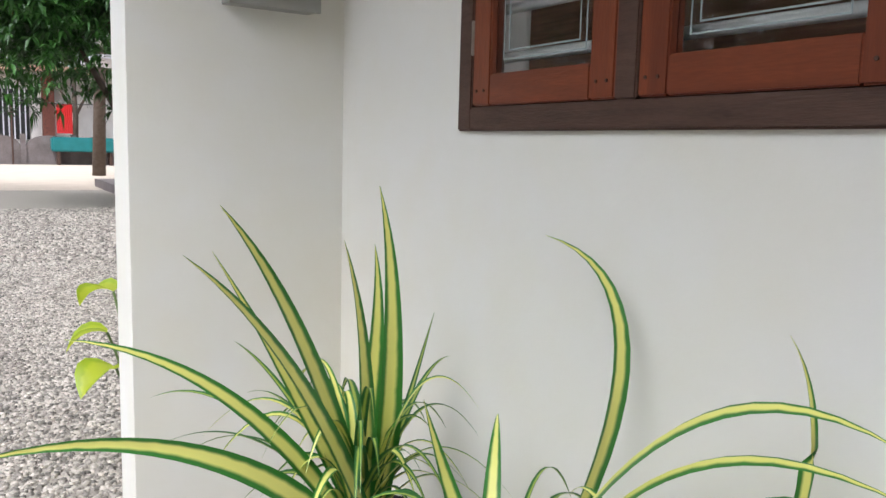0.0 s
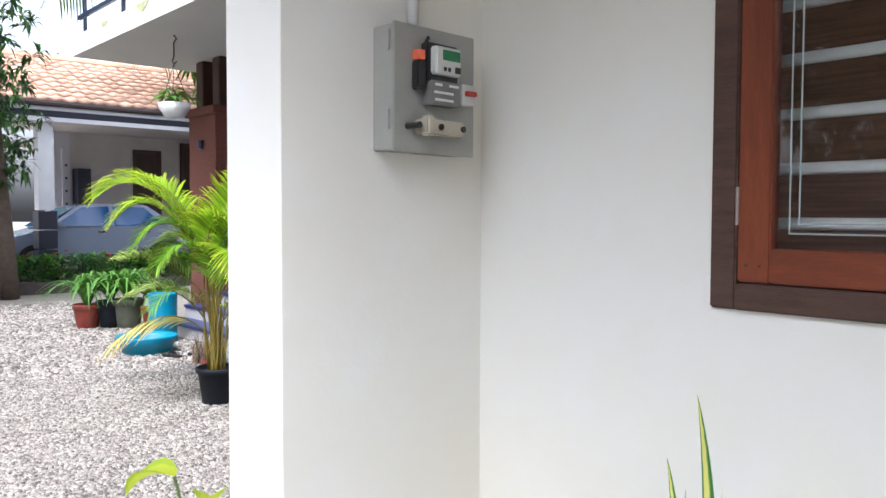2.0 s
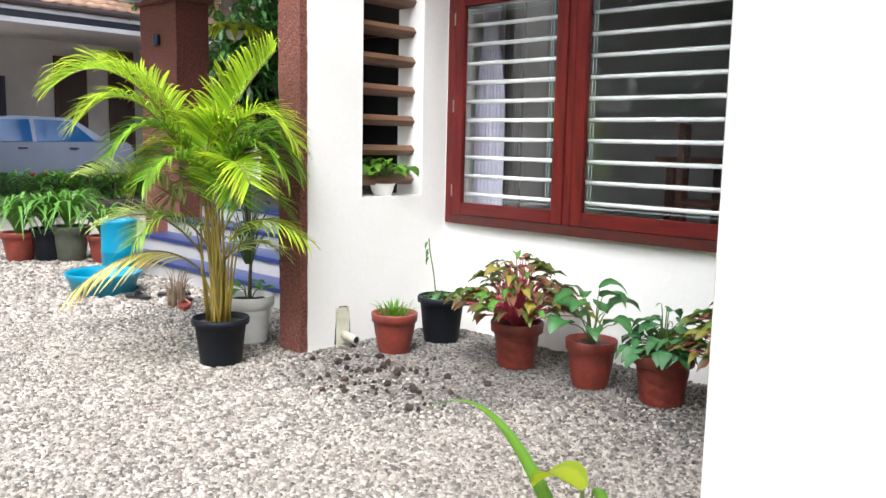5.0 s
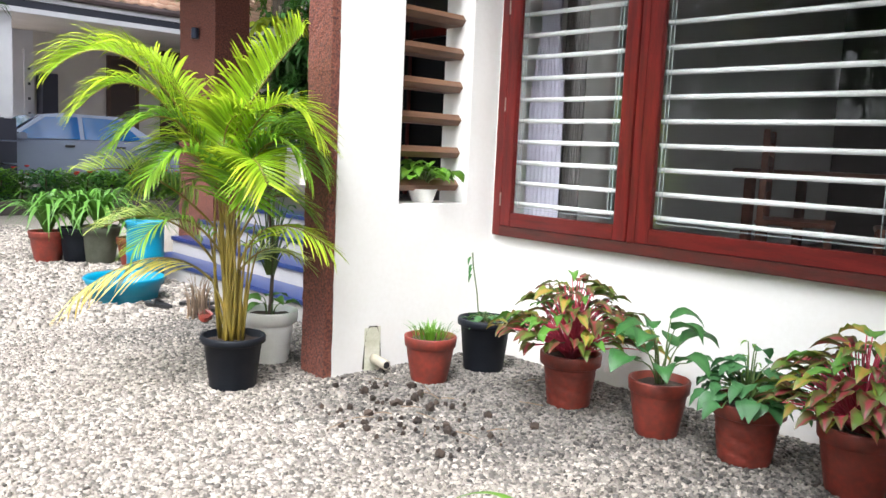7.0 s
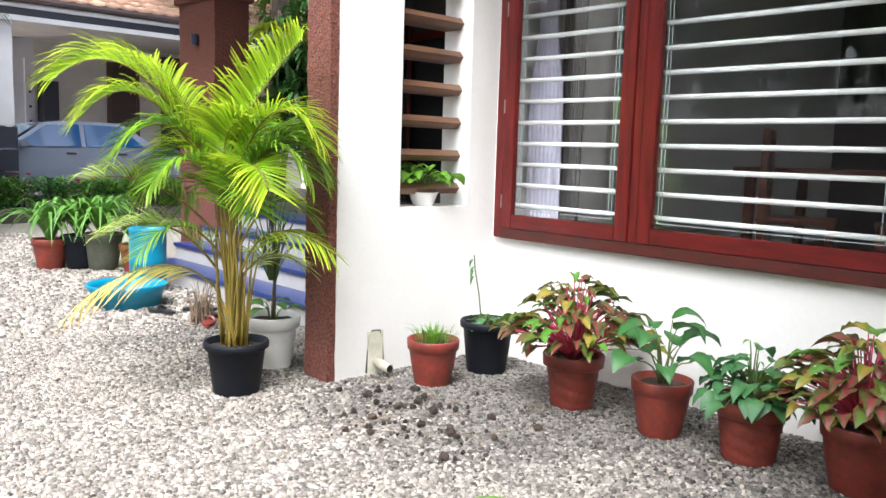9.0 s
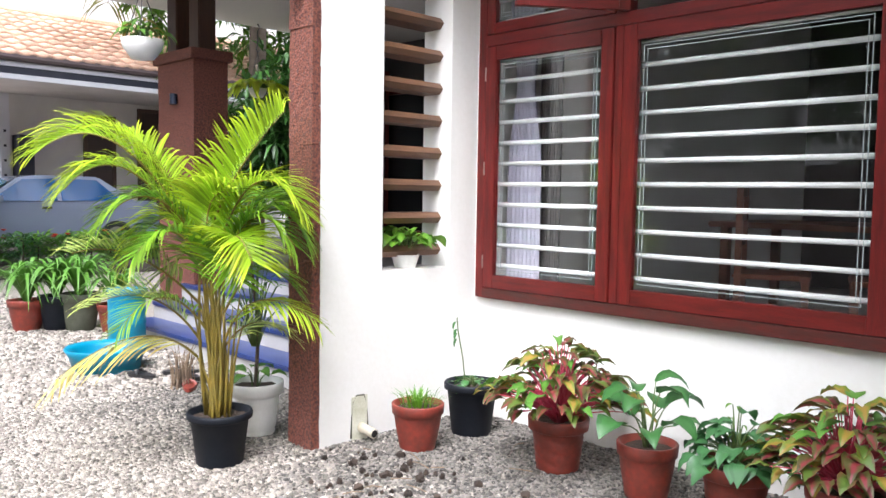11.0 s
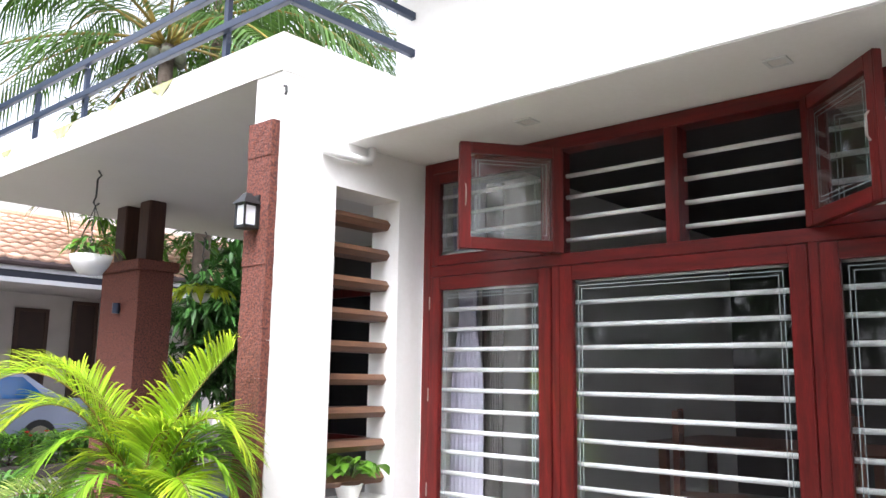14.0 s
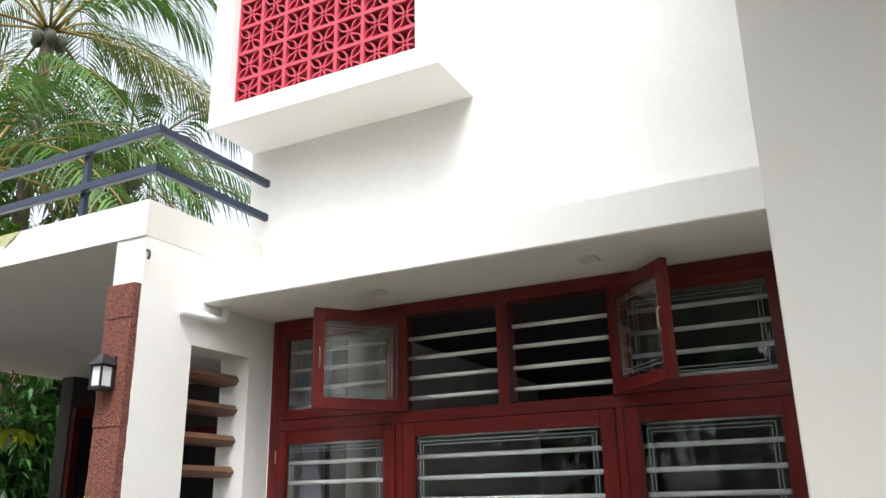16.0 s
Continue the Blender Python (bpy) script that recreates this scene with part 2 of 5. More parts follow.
structure("wall_upper", box_bm(3.705, 3.95, FY1, 6.44, 3.22, 7.0), PLASTER, "white plastered upper storey wall")
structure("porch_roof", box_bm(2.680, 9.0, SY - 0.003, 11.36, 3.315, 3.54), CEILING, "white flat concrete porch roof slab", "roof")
# ---- laterite, pillar, steps ----
def laterite_blocks(parent, x, y0, y1, z_top, rows, depth):
    """Courses of rough blocks on a face that looks towards -x; the joints stay open."""
    h = z_top / rows
    for k in range(rows):
        bm = box_bm(x - random.uniform(0, 0.004), x + depth, y0 + 0.001, y1 - 0.001, k * h + 0.0007, (k + 1) * h - 0.0007)
        bmesh.ops.subdivide_edges(bm, edges=bm.edges[:], cuts=3, use_grid_fill=True)
        for v in bm.verts:
            v.co += Vector((random.uniform(-1, 1), random.uniform(-0.6, 0.6), random.uniform(-0.4, 0.4))) * 0.003
        part("laterite_block", bm, LATERITE, parent)


cladding = thing("laterite_cladding", "rough red laterite blocks cladding the white wall end", "cladding", kind="structure")
laterite_blocks(cladding, 2.640, SY + 0.002, SY + 0.215, 3.022, 15, 0.049)

pillar = thing("porch_pillar", "red-brown laterite porch pillar with twin timber posts on its cap", "pillar")
PX0, PX1, PY0, PY1, PZ = 3.89, 4.25, 10.0, 10.74, 2.61
for k in range(9):
    z0, z1 = k * PZ / 9, (k + 1) * PZ / 9
    bm = box_bm(PX0 + random.uniform(0, 0.004), PX1, PY0 + random.uniform(0, 0.004), PY1, z0 + 0.0006, z1 - 0.0006)
    part("laterite_course", bm, LATERITE, pillar)
part("cap", box_bm(PX0 - 0.04, PX1 + 0.04, PY0 - 0.04, PY1 + 0.04, PZ, PZ + 0.1, 0.008), LATERITE, pillar, "projecting laterite cap")
for y in (10.06, 10.52):
    part("timber_post", box_bm(3.98, 4.16, y, y + 0.2, PZ + 0.1, 3.315, 0.01), mat("post_wood", (0.075, 0.032, 0.020), 0.5, vary=(0.035, 0.016, 0.012), scale=6, fine=50, amount=0.6, stretch=(6, 6, 0.6)), pillar, "dark brown timber post")
spot = part("spot_lamp", lathe_bm([(0, -0.05), (0.035, -0.05), (0.035, 0.05), (0, 0.05)], 14), NAVY, pillar, "small black wall spot lamp")
spot.matrix_basis = pose(3.856, 10.34, 2.25)

STEP_BLUE = mat("blue_step_tile", (0.014, 0.030, 0.11), 0.3, vary=(0.03, 0.05, 0.2), scale=9, amount=0.5)
STEP_WHITE = mat("white_step_riser", (0.40, 0.39, 0.38), 0.5, vary=(0.28, 0.27, 0.26), scale=6, amount=0.3)
steps = thing("porch_steps", "white porch steps with dark blue tiled treads", "steps", kind="structure")
for k in range(4):
    x0 = 3.3 + 0.28 * k
    part("riser", box_bm(x0, x0 + 0.3, 6.66, 10.2, 0, 0.13 + 0.15 * k), STEP_WHITE, steps)
    part("tread", box_bm(x0 - 0.02, x0 + 0.28, 6.66, 10.2, 0.13 + 0.15 * k, 0.165 + 0.15 * k, 0.005), STEP_BLUE, steps, "dark blue tiled tread")
structure("porch_floor", box_bm(4.42, 9.0, 6.66, 11.2, 0, 0.6), mat("porch_tile", (0.16, 0.15, 0.14), 0.35, vary=(0.1, 0.09, 0.09), scale=4, amount=0.4), "dark tiled porch floor", "floor")
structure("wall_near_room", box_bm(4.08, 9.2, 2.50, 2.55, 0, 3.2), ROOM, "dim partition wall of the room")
# End wall added so the view through the louvres stays dark.
structure("wall_porch_end", box_bm(5.98, 7.2, 11.0, 11.2, 0.6, 3.315), ROOM, "added porch end wall, its shade put into a dark colour")
structure("wall_porch", boxes_bm([(7.2, 7.4, 6.66, 11.2, 0.6, 3.315)]), ROOM, "cream porch back wall, its shade put into a dark colour")

# ---- long red window ----
def bar_frame(x0, x1, y0, y1, z0, z1, w, wz=None):
    """Four members of a frame in a wall that faces -x."""
    wz = wz or w
    return [(x0, x1, y0, y0 + w, z0, z1), (x0, x1, y1 - w, y1, z0, z1), (x0, x1, y0 + w, y1 - w, z0, z0 + wz), (x0, x1, y0 + w, y1 - w, z1 - wz, z1)]


def etched(y0, y1, z0, z1, x):
    """Double etched border line of a pane."""
    boxes = []
    for g in (0.03, 0.05):
        boxes += bar_frame(x, x + 0.0008, y0 + g, y1 - g, z0 + g, z1 - g, 0.003)
    return boxes_bm(boxes)


def sash(parent, name, x, y0, y1, z0, z1, w, woods, hinge_side=0):
    """A glazed casement in the plane x, with stiles, rails, pane, etched border."""
    s = part(name, boxes_bm([(x, x + 0.04, y0, y0 + w, z0, z1), (x, x + 0.04, y1 - w, y1, z0, z1)], 0.004), woods[0], parent)
    part("rail", boxes_bm([(x + 0.001, x + 0.039, y0 + w, y1 - w, z0, z0 + w), (x + 0.001, x + 0.039, y0 + w, y1 - w, z1 - w, z1)], 0.003), woods[1], s)
    pane = part("pane", box_bm(x + 0.018, x + 0.023, y0 + w, y1 - w, z0 + w, z1 - w), GLASS, s, "clear glass pane with an etched border")
    pane.visible_shadow = False
    part("etching", etched(y0 + w, y1 - w, z0 + w, z1 - w, x + 0.0165), ETCH, s)
    if hinge_side:
        yh = y1 if hinge_side > 0 else y0
        for z in (z0 + 0.16, (z0 + z1) / 2, z1 - 0.16):
            part("hinge", tube_bm([(x - 0.001, yh, z - 0.04), (x - 0.001, yh, z + 0.04)], 0.0045, 8), HINGE, s, "steel butt hinge")
    return s


HINGE = mat("hinge_steel", (0.45, 0.42, 0.38), 0.35, metal=0.9, vary=(0.3, 0.2, 0.15), scale=40, amount=0.4)
RED = (TEAK_RED, TEAK_RED_H)
win = thing("window_1", "long red-stained timber window with white bars, two top vents open", "window", kind="structure")
FXW = 3.84
part("outer_frame", boxes_bm([(FXW, FXW + 0.12, 6.215, 6.28, 0.737, 3.003), (FXW, FXW + 0.12, 2.95, 3.02, 0.737, 3.003),
                              (FXW, FXW + 0.12, 5.25, 5.303, 0.797, 2.928), (FXW, FXW + 0.12, 3.885, 3.932, 0.797, 2.928)], 0.004), TEAK_RED, win)
part("sill_rail", box_bm(FXW - 0.012, FXW + 0.12, 3.02, 6.215, 0.737, 0.797, 0.004), TEAK_WORN, win, "worn lower rail")
part("transom", box_bm(FXW - 0.004, FXW + 0.118, 3.02, 6.215, 2.257, 2.325, 0.004), TEAK_RED_H, win)
part("head_rail", box_bm(FXW, FXW + 0.12, 3.02, 6.215, 2.928, 3.003, 0.004), TEAK_RED_H, win)
part("vent_mullion", box_bm(FXW + 0.002, FXW + 0.12, 4.537, 4.61, 2.325, 2.928, 0.003), TEAK_RED, win)
for y0, y1, side in ((5.306, 6.212, 1), (3.935, 5.247, 0), (3.023, 3.882, 0)):
    sash(win, "casement", FXW - 0.008, y0, y1, 0.80, 2.254, 0.082, RED, side)
for y0, y1 in ((5.306, 6.212), (3.023, 3.882)):
    sash(win, "vent_sash", FXW - 0.006, y0, y1, 2.328, 2.925, 0.065, RED)


def bars(parent, y0, y1, zs):
    for z in zs:
        part("bar", tube_bm([(FXW + 0.085, y0, z), (FXW + 0.085, y1, z)], 0.0135, 8), WHITE_METAL, parent, "white painted steel bar", smooth=True)


for y0, y1 in ((5.303, 6.215), (3.932, 5.25), (3.02, 3.885)):
    bars(win, y0, y1, [0.935 + 0.1245 * k for k in range(11)])
for y0, y1 in ((5.303, 6.215), (4.61, 5.25), (3.932, 4.537), (3.02, 3.885)):
    bars(win, y0, y1, [2.412 + 0.125 * k for k in range(4)])


def open_vent(y_hinge, away, angle):
    """A vent sash swung outwards about an upright hinge line; away: which way it lies when closed."""
    s = sash(win, "open_vent_sash", -0.02, 0.0 if away > 0 else -0.6, 0.6 if away > 0 else 0.0, 2.325, 2.925, 0.065, RED)
    part("latch", tube_bm([(0.03, away * 0.57, 2.56), (0.045, away * 0.57, 2.58), (0.045, away * 0.57, 2.66), (0.03, away * 0.57, 2.68)], 0.004, 6), HINGE, s, "brass pull handle")
    s.matrix_basis = pose(FXW, y_hinge, 0, 0, 0, angle)
    return s


open_vent(5.225, -1, -127)
open_vent(3.915, 1, 133)

# ---- near teak window ----
near = thing("window_2", "teak casement window in a dark weathered frame, white bars inside", "window", kind="structure")
NX = X1 - 0.012
part("outer_frame", boxes_bm([(NX, NX + 0.1, 1.795, 1.854, 1.206, 2.7), (NX, NX + 0.1, 1.242, 1.30, 1.262, 2.65), (NX, NX + 0.1, 0.70, 0.74, 1.262, 2.65), (NX, NX + 0.1, 0.1, 0.15, 1.206, 2.7)], 0.004), DARK_WOOD, near)
part("sill_rail", boxes_bm([(NX - 0.004, NX + 0.1, 0.15, 1.795, 1.206, 1.262), (NX, NX + 0.1, 0.15, 1.795, 2.65, 2.7)], 0.004), DARK_WOOD, near)
for y0, y1, side in ((1.302, 1.793, 1), (0.742, 1.24, 0), (0.152, 0.698, 0)):
    s = sash(near, "casement", NX + 0.002, y0, y1, 1.265, 2.648, 0.072, (TEAK, TEAK_H), side)
    for yy in (y0 + 0.02, y0 + 0.05, y1 - 0.05, y1 - 0.02):
        part("screw_plug", tube_bm([(NX - 0.001, yy, 1.30), (NX + 0.006, yy, 1.30)], 0.0035, 6), DARK_WOOD, s)
    for k in range(11):
        part("bar", tube_bm([(NX + 0.11, y0 - 0.02, 1.388 + 0.1155 * k), (NX + 0.11, y1 + 0.02, 1.388 + 0.1155 * k)], 0.013, 8), WHITE_METAL, near, "white painted steel bar", smooth=True)

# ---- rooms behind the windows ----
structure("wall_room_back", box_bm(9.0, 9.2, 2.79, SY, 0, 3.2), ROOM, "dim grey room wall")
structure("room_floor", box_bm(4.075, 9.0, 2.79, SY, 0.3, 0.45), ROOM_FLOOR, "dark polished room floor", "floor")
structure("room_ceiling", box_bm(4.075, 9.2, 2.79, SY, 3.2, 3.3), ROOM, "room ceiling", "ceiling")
structure("wall_room_side", box_bm(4.076, 9.2, SY + 0.001, SB, 0, 3.315), PLASTER, "white side wall of the dim room")
BLIND = mat("brown_blind", (0.24, 0.12, 0.075), 0.7, vary=(0.09, 0.045, 0.03), scale=4, fine=30, amount=0.8, stretch=(4, 1, 30))
structure("near_room_panel", box_bm(1.5, 1.56, -0.2, 2.2, 0.9, 2.9), BLIND, "brown wood-grain curtain panel behind the teak window", "panel")
CURTAIN = mat("pale_curtain", (0.62, 0.60, 0.70), 0.8, vary=(0.5, 0.48, 0.6), scale=5, amount=0.4)


def curtain(x, y0, y1, z0, z1, tie):
    bm = bmesh.new()
    n, m = 40, 14
    grid = []
    for j in range(m + 1):
        v = j / m
        pinch = 1 - 0.55 * math.exp(-((v - tie) / 0.12) ** 2) if tie else 1
        row = []
        for i in range(n + 1):
            u = i / n - 0.5
            row.append(bm.verts.new((x + 0.025 * math.sin(i * 1.25) * (0.6 + 0.4 * v), (y0 + y1) / 2 + u * (y1 - y0) * pinch, z0 + v * (z1 - z0))))
        grid.append(row)
    for a, b in zip(grid, grid[1:]):
        for i in range(n):
            bm.faces.new((a[i], a[i + 1], b[i + 1], b[i]))
    return bm


cur = thing("curtain", "pale lavender tied curtain hanging inside the window", "curtain")
part("drape", curtain(4.12, 6.0, 6.26, 0.46, 2.9, 0.66), CURTAIN, cur, smooth=True)
cur2 = thing("curtain", "dark grey-brown curtain gathered inside the window", "curtain")
part("drape", curtain(4.18, 5.90, 6.05, 0.455, 2.9, 0), mat("dark_curtain", (0.035, 0.03, 0.03), 0.9, vary=(0.06, 0.05, 0.05), scale=5, amount=0.4), cur2, smooth=True)
CHAIR = mat("chair_wood", (0.17, 0.055, 0.028), 0.4, vary=(0.1, 0.035, 0.018), scale=6, fine=50, amount=0.6)


def wooden_chair(x, y, turn):
    c = thing("wooden_chair", "brown polished wooden dining chair inside the room", "chair", (x, y, 0.45), turn, "chairs in the room")
    part("seat", box_bm(-0.22, 0.22, -0.22, 0.22, 0.43, 0.46, 0.008), CHAIR, c)
    for sx in (-0.19, 0.19):
        for sy in (-0.19, 0.19):
            part("leg", box_bm(sx - 0.02, sx + 0.02, sy - 0.02, sy + 0.02, 0, 0.43 if sy < 0 else 1.0, 0.004), CHAIR, c)
    for z in (0.62, 0.78, 0.93):
        part("back_rail", box_bm(-0.17, 0.17, 0.178, 0.202, z, z + 0.06, 0.004), CHAIR, c)
    return c


wooden_chair(5.2, 5.0, 20)
wooden_chair(5.3, 4.35, -160)
table = thing("wooden_table", "brown wooden dining table in the dim room", "table", (6.0, 4.8, 0.45))
part("tabletop", box_bm(-0.5, 0.5, -0.8, 0.8, 0.72, 0.76, 0.008), CHAIR, table)
for sx in (-0.42, 0.42):
    for sy in (-0.7, 0.7):
        part("leg", box_bm(sx - 0.03, sx + 0.03, sy - 0.03, sy + 0.03, 0, 0.72, 0.004), CHAIR, table)

# ---- louvre slot ----
for k in range(9):
    z = 1.030 + 0.1945 * k
    bm = bmesh.new()
    prof = ((6.385, z), (6.412, z + 0.033), (6.55, z + 0.033), (6.55, z - 0.033), (6.412, z - 0.033))
    rings = [[bm.verts.new((x, y, zz)) for y, zz in prof] for x in (SLOT[0], SLOT[1])]
    for i in range(5):
        bm.faces.new((rings[0][i], rings[0][(i + 1) % 5], rings[1][(i + 1) % 5], rings[1][i]))
    bm.faces.new(rings[0][::-1])
    bm.faces.new(rings[1])
    bmesh.ops.recalc_face_normals(bm, faces=bm.faces[:])
    lv = thing("louvre_slat", "brown wooden louvre slat with a pointed front edge", "slat", group="louvre slats in the wall slot")
    part("slat", bm, SLAT_WOOD, lv)
inner = thing("window_3", "dark wooden porch window seen through the louvres", "window", kind="structure")
part("outer_frame", boxes_bm(bar_frame(7.12, 7.199, 6.9, 11.15, 0.8, 2.75, 0.1)), TEAK_RED, inner)
part("pane", box_bm(7.17, 7.19, 7.0, 11.05, 0.9, 2.65), mat("dark_pane", (0.02, 0.02, 0.022), 0.15), inner)

# Frame and dark pane added on the end wall to darken the same view.
part("outer_frame", boxes_bm([(6.0, 6.09, 10.93, 10.999, 0.65, 2.95), (6.52, 6.60, 10.93, 10.999, 0.65, 2.95), (7.08, 7.118, 10.93, 10.999, 0.65, 2.95), (6.09, 7.08, 10.93, 10.999, 2.85, 2.95)]), TEAK_RED, inner)
part("pane", box_bm(6.09, 7.08, 10.96, 10.99, 0.65, 2.85), bpy.data.materials["dark_pane"], inner)

# ---- meter box ----
GREY_BOX = mat("grey_enamel", (0.33, 0.33, 0.30), 0.45, vary=(0.26, 0.26, 0.24), scale=8, amount=0.4)
BLACK = mat("black_plastic", (0.015, 0.015, 0.016), 0.4, vary=(0.03, 0.03, 0.03), scale=20, amount=0.3)
CREAM = mat("cream_porcelain", (0.50, 0.46, 0.36), 0.35, vary=(0.35, 0.31, 0.24), scale=12, amount=0.4)
OFFWHITE = mat("offwhite_plastic", (0.62, 0.63, 0.60), 0.4, vary=(0.5, 0.5, 0.48), scale=12, amount=0.3)
REDP = mat("red_plastic", (0.42, 0.03, 0.02), 0.4)
ORANGE = mat("orange_indicator", (0.8, 0.16, 0.08), 0.4)
LCD = mat("green_lcd", (0.02, 0.22, 0.08), 0.2, vary=(0.03, 0.10, 0.05), scale=30, amount=0.5)
mb = thing("meter_box", "grey steel electricity meter box fixed to the white wall", "meter box", (0.730, 2.474, 1.561), 4.2)
part("case", box_bm(0, 0.278, 0.004, 0.079, 0, 0.305, 0.003), GREY_BOX, mb)
part("lid", box_bm(-0.004, 0.282, -0.004, 0.004, -0.004, 0.309, 0.002), GREY_BOX, mb, "grey hinged front lid")
for z in (0.05, 0.24):
    part("hinge", box_bm(-0.007, -0.003, 0.012, 0.02, z, z + 0.05, 0.001), GREY_BOX, mb)
meter = part("meter", box_bm(0.095, 0.185, -0.05, -0.004, 0.19, 0.258, 0.004), OFFWHITE, mb, "white electronic meter with green display")
part("meter_back", box_bm(0.085, 0.193, -0.03, -0.004, 0.17, 0.268, 0.003), BLACK, meter)
part("display", box_bm(0.117, 0.178, -0.053, -0.0495, 0.225, 0.25, 0.001), LCD, meter, "lit green display")
for x in (0.125, 0.14):
    part("button", box_bm(x - 0.005, x + 0.005, -0.0525, -0.0495, 0.198, 0.208, 0.001), BLACK, meter)
part("port", box_bm(0.16, 0.18, -0.0525, -0.0495, 0.196, 0.212, 0.001), BLACK, meter)
cover = part("terminal_cover", box_bm(0.09, 0.19, -0.04, -0.004, 0.115, 0.175, 0.003), mat("smoke_cover", (0.16, 0.155, 0.15), 0.15, vary=(0.25, 0.24, 0.23), scale=30, amount=0.4), mb, "smoky clear terminal cover")
for z, x0, x1 in ((0.162, 0.10, 0.125), (0.162, 0.15, 0.185), (0.143, 0.097, 0.165), (0.125, 0.10, 0.165)):
    part("writing_bar", box_bm(x0, x1, -0.0415, -0.0398, z, z + 0.006), OFFWHITE, cover)
part("seal", box_bm(0.055, 0.078, -0.03, -0.004, 0.222, 0.246, 0.002), ORANGE, mb, "orange indicator lamp")
part("relay", box_bm(0.053, 0.083, -0.028, -0.004, 0.15, 0.22, 0.003), BLACK, mb)
brk = part("breaker", box_bm(0.205, 0.255, -0.035, -0.004, 0.125, 0.178, 0.003), OFFWHITE, mb, "white two-pole breaker")
part("toggle", box_bm(0.212, 0.248, -0.048, -0.034, 0.148, 0.16, 0.002), REDP, brk, "red toggle")
part("knob", tube_bm([(0.268, -0.016, 0.152), (0.268, -0.004, 0.152)], 0.006, 10), BLACK, mb)
fuse = part("fuse_holder", box_bm(0.06, 0.205, -0.045, -0.004, 0.042, 0.078, 0.005), CREAM, mb, "cream porcelain fuse holder")
part("fuse_grip", box_bm(0.055, 0.085, -0.062, -0.03, 0.036, 0.084, 0.006), CREAM, fuse)
for x in (0.04, 0.115, 0.195):
    part("bolt", tube_bm([(x, -0.05, 0.06), (x, -0.004, 0.06)], 0.008, 10), BLACK, fuse)
part("gland", tube_bm([(0.105, -0.012, 0.285), (0.1, -0.006, 0.268)], 0.005, 6), BLACK, mb)
pipe = thing("conduit_pipe", "white plastic conduit running up the wall", "pipe")
part("pipe", tube_bm([(0.84, 2.538, 1.866), (0.84, 2.538, 3.0)], 0.014, 12), WHITE_METAL, pipe, smooth=True)

# ---- wall lamp, drain pipes, soffit lights ----
lamp = thing("wall_lantern", "small black metal wall lantern with frosted panes", "lamp", (2.638, 6.43, 2.41))
part("back_plate", box_bm(-0.012, 0.0, -0.045, 0.045, 0.0, 0.19, 0.003), BLACK, lamp)
part("pane", boxes_bm([(-0.092, -0.022, -0.035, 0.035, 0.02, 0.125)]), mat("frosted_glass", (0.72, 0.74, 0.76), 0.35), lamp, "frosted glass body")
for sx in (-0.096, -0.02):
    for sy in (-0.039, 0.039):
        part("upright", box_bm(sx - 0.005, sx + 0.005, sy - 0.005, sy + 0.005, 0.005, 0.135), BLACK, lamp)
part("base", box_bm(-0.104, -0.012, -0.047, 0.047, 0.0, 0.014, 0.003), BLACK, lamp)
bm = bmesh.new()
bmesh.ops.create_cone(bm, cap_ends=True, segments=4, radius1=0.078, radius2=0.022, depth=0.06, matrix=Matrix.Translation((-0.058, 0, 0.165)) @ Matrix.Rotation(radians(45), 4, "Z"))
part("roof", bm, BLACK, lamp)
dp = thing("drain_pipe", "white plastic drain pipe with an elbow under the sunshade", "pipe")
part("pipe", tube_bm([(2.985, 6.278, 2.915), (3.29, 6.278, 2.915), (3.335, 6.278, 2.925), (3.355, 6.278, 2.96), (3.355, 6.278, 3.01)], 0.026, 14), WHITE_METAL, dp, smooth=True)
SOIL_DARK = mat("dark_moss", (0.035, 0.035, 0.022), 0.95, vary=(0.08, 0.085, 0.05), scale=40, amount=0.6)
spout = thing("drain_spout", "short cream plastic drain spout low on the wall", "pipe")
part("pipe", tube_bm([(2.965, 6.32, 0.075), (2.965, 6.19, 0.06)], 0.028, 14), CREAM, spout, smooth=True)
# Pipe end is solid; this black disc paints its dark inside.
part("mouth_shade_disc", tube_bm([(2.965, 6.192, 0.06), (2.965, 6.187, 0.06)], 0.020, 14), BLACK, spout, "black disc standing for the shade inside the spout")
part("patch", box_bm(2.90, 3.01, 6.304, 6.311, 0.0, 0.25, 0.002), mat("mossy_patch", (0.72, 0.71, 0.60), 0.9, vary=(0.36, 0.36, 0.20), scale=12, amount=0.5, bump=0.4), spout, "mossy cement patch")
part("crack", tube_bm([(2.897, 6.308, 0.02), (2.902, 6.308, 0.12), (2.908, 6.308, 0.22), (2.935, 6.308, 0.255), (2.985, 6.308, 0.25), (3.005, 6.308, 0.2), (3.015, 6.308, 0.04)], [0.006, 0.004, 0.005, 0.004, 0.006, 0.004, 0.006], 5), SOIL_DARK, spout, "dark mossy edge of the patch")
for y in (5.23, 3.91):
    dl = thing("soffit_light", "small square recessed light in the sunshade underside", "lamp", (3.5, y, 2.997), 0, "soffit lights")
    part("trim", boxes_bm([(-0.05, 0.05, -0.05, -0.035, 0, 0.0095), (-0.05, 0.05, 0.035, 0.05, 0, 0.0095), (-0.05, -0.035, -0.035, 0.035, 0, 0.0095), (0.035, 0.05, -0.035, 0.035, 0, 0.0095)]), OFFWHITE, dl)
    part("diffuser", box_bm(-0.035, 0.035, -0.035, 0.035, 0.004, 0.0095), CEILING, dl)

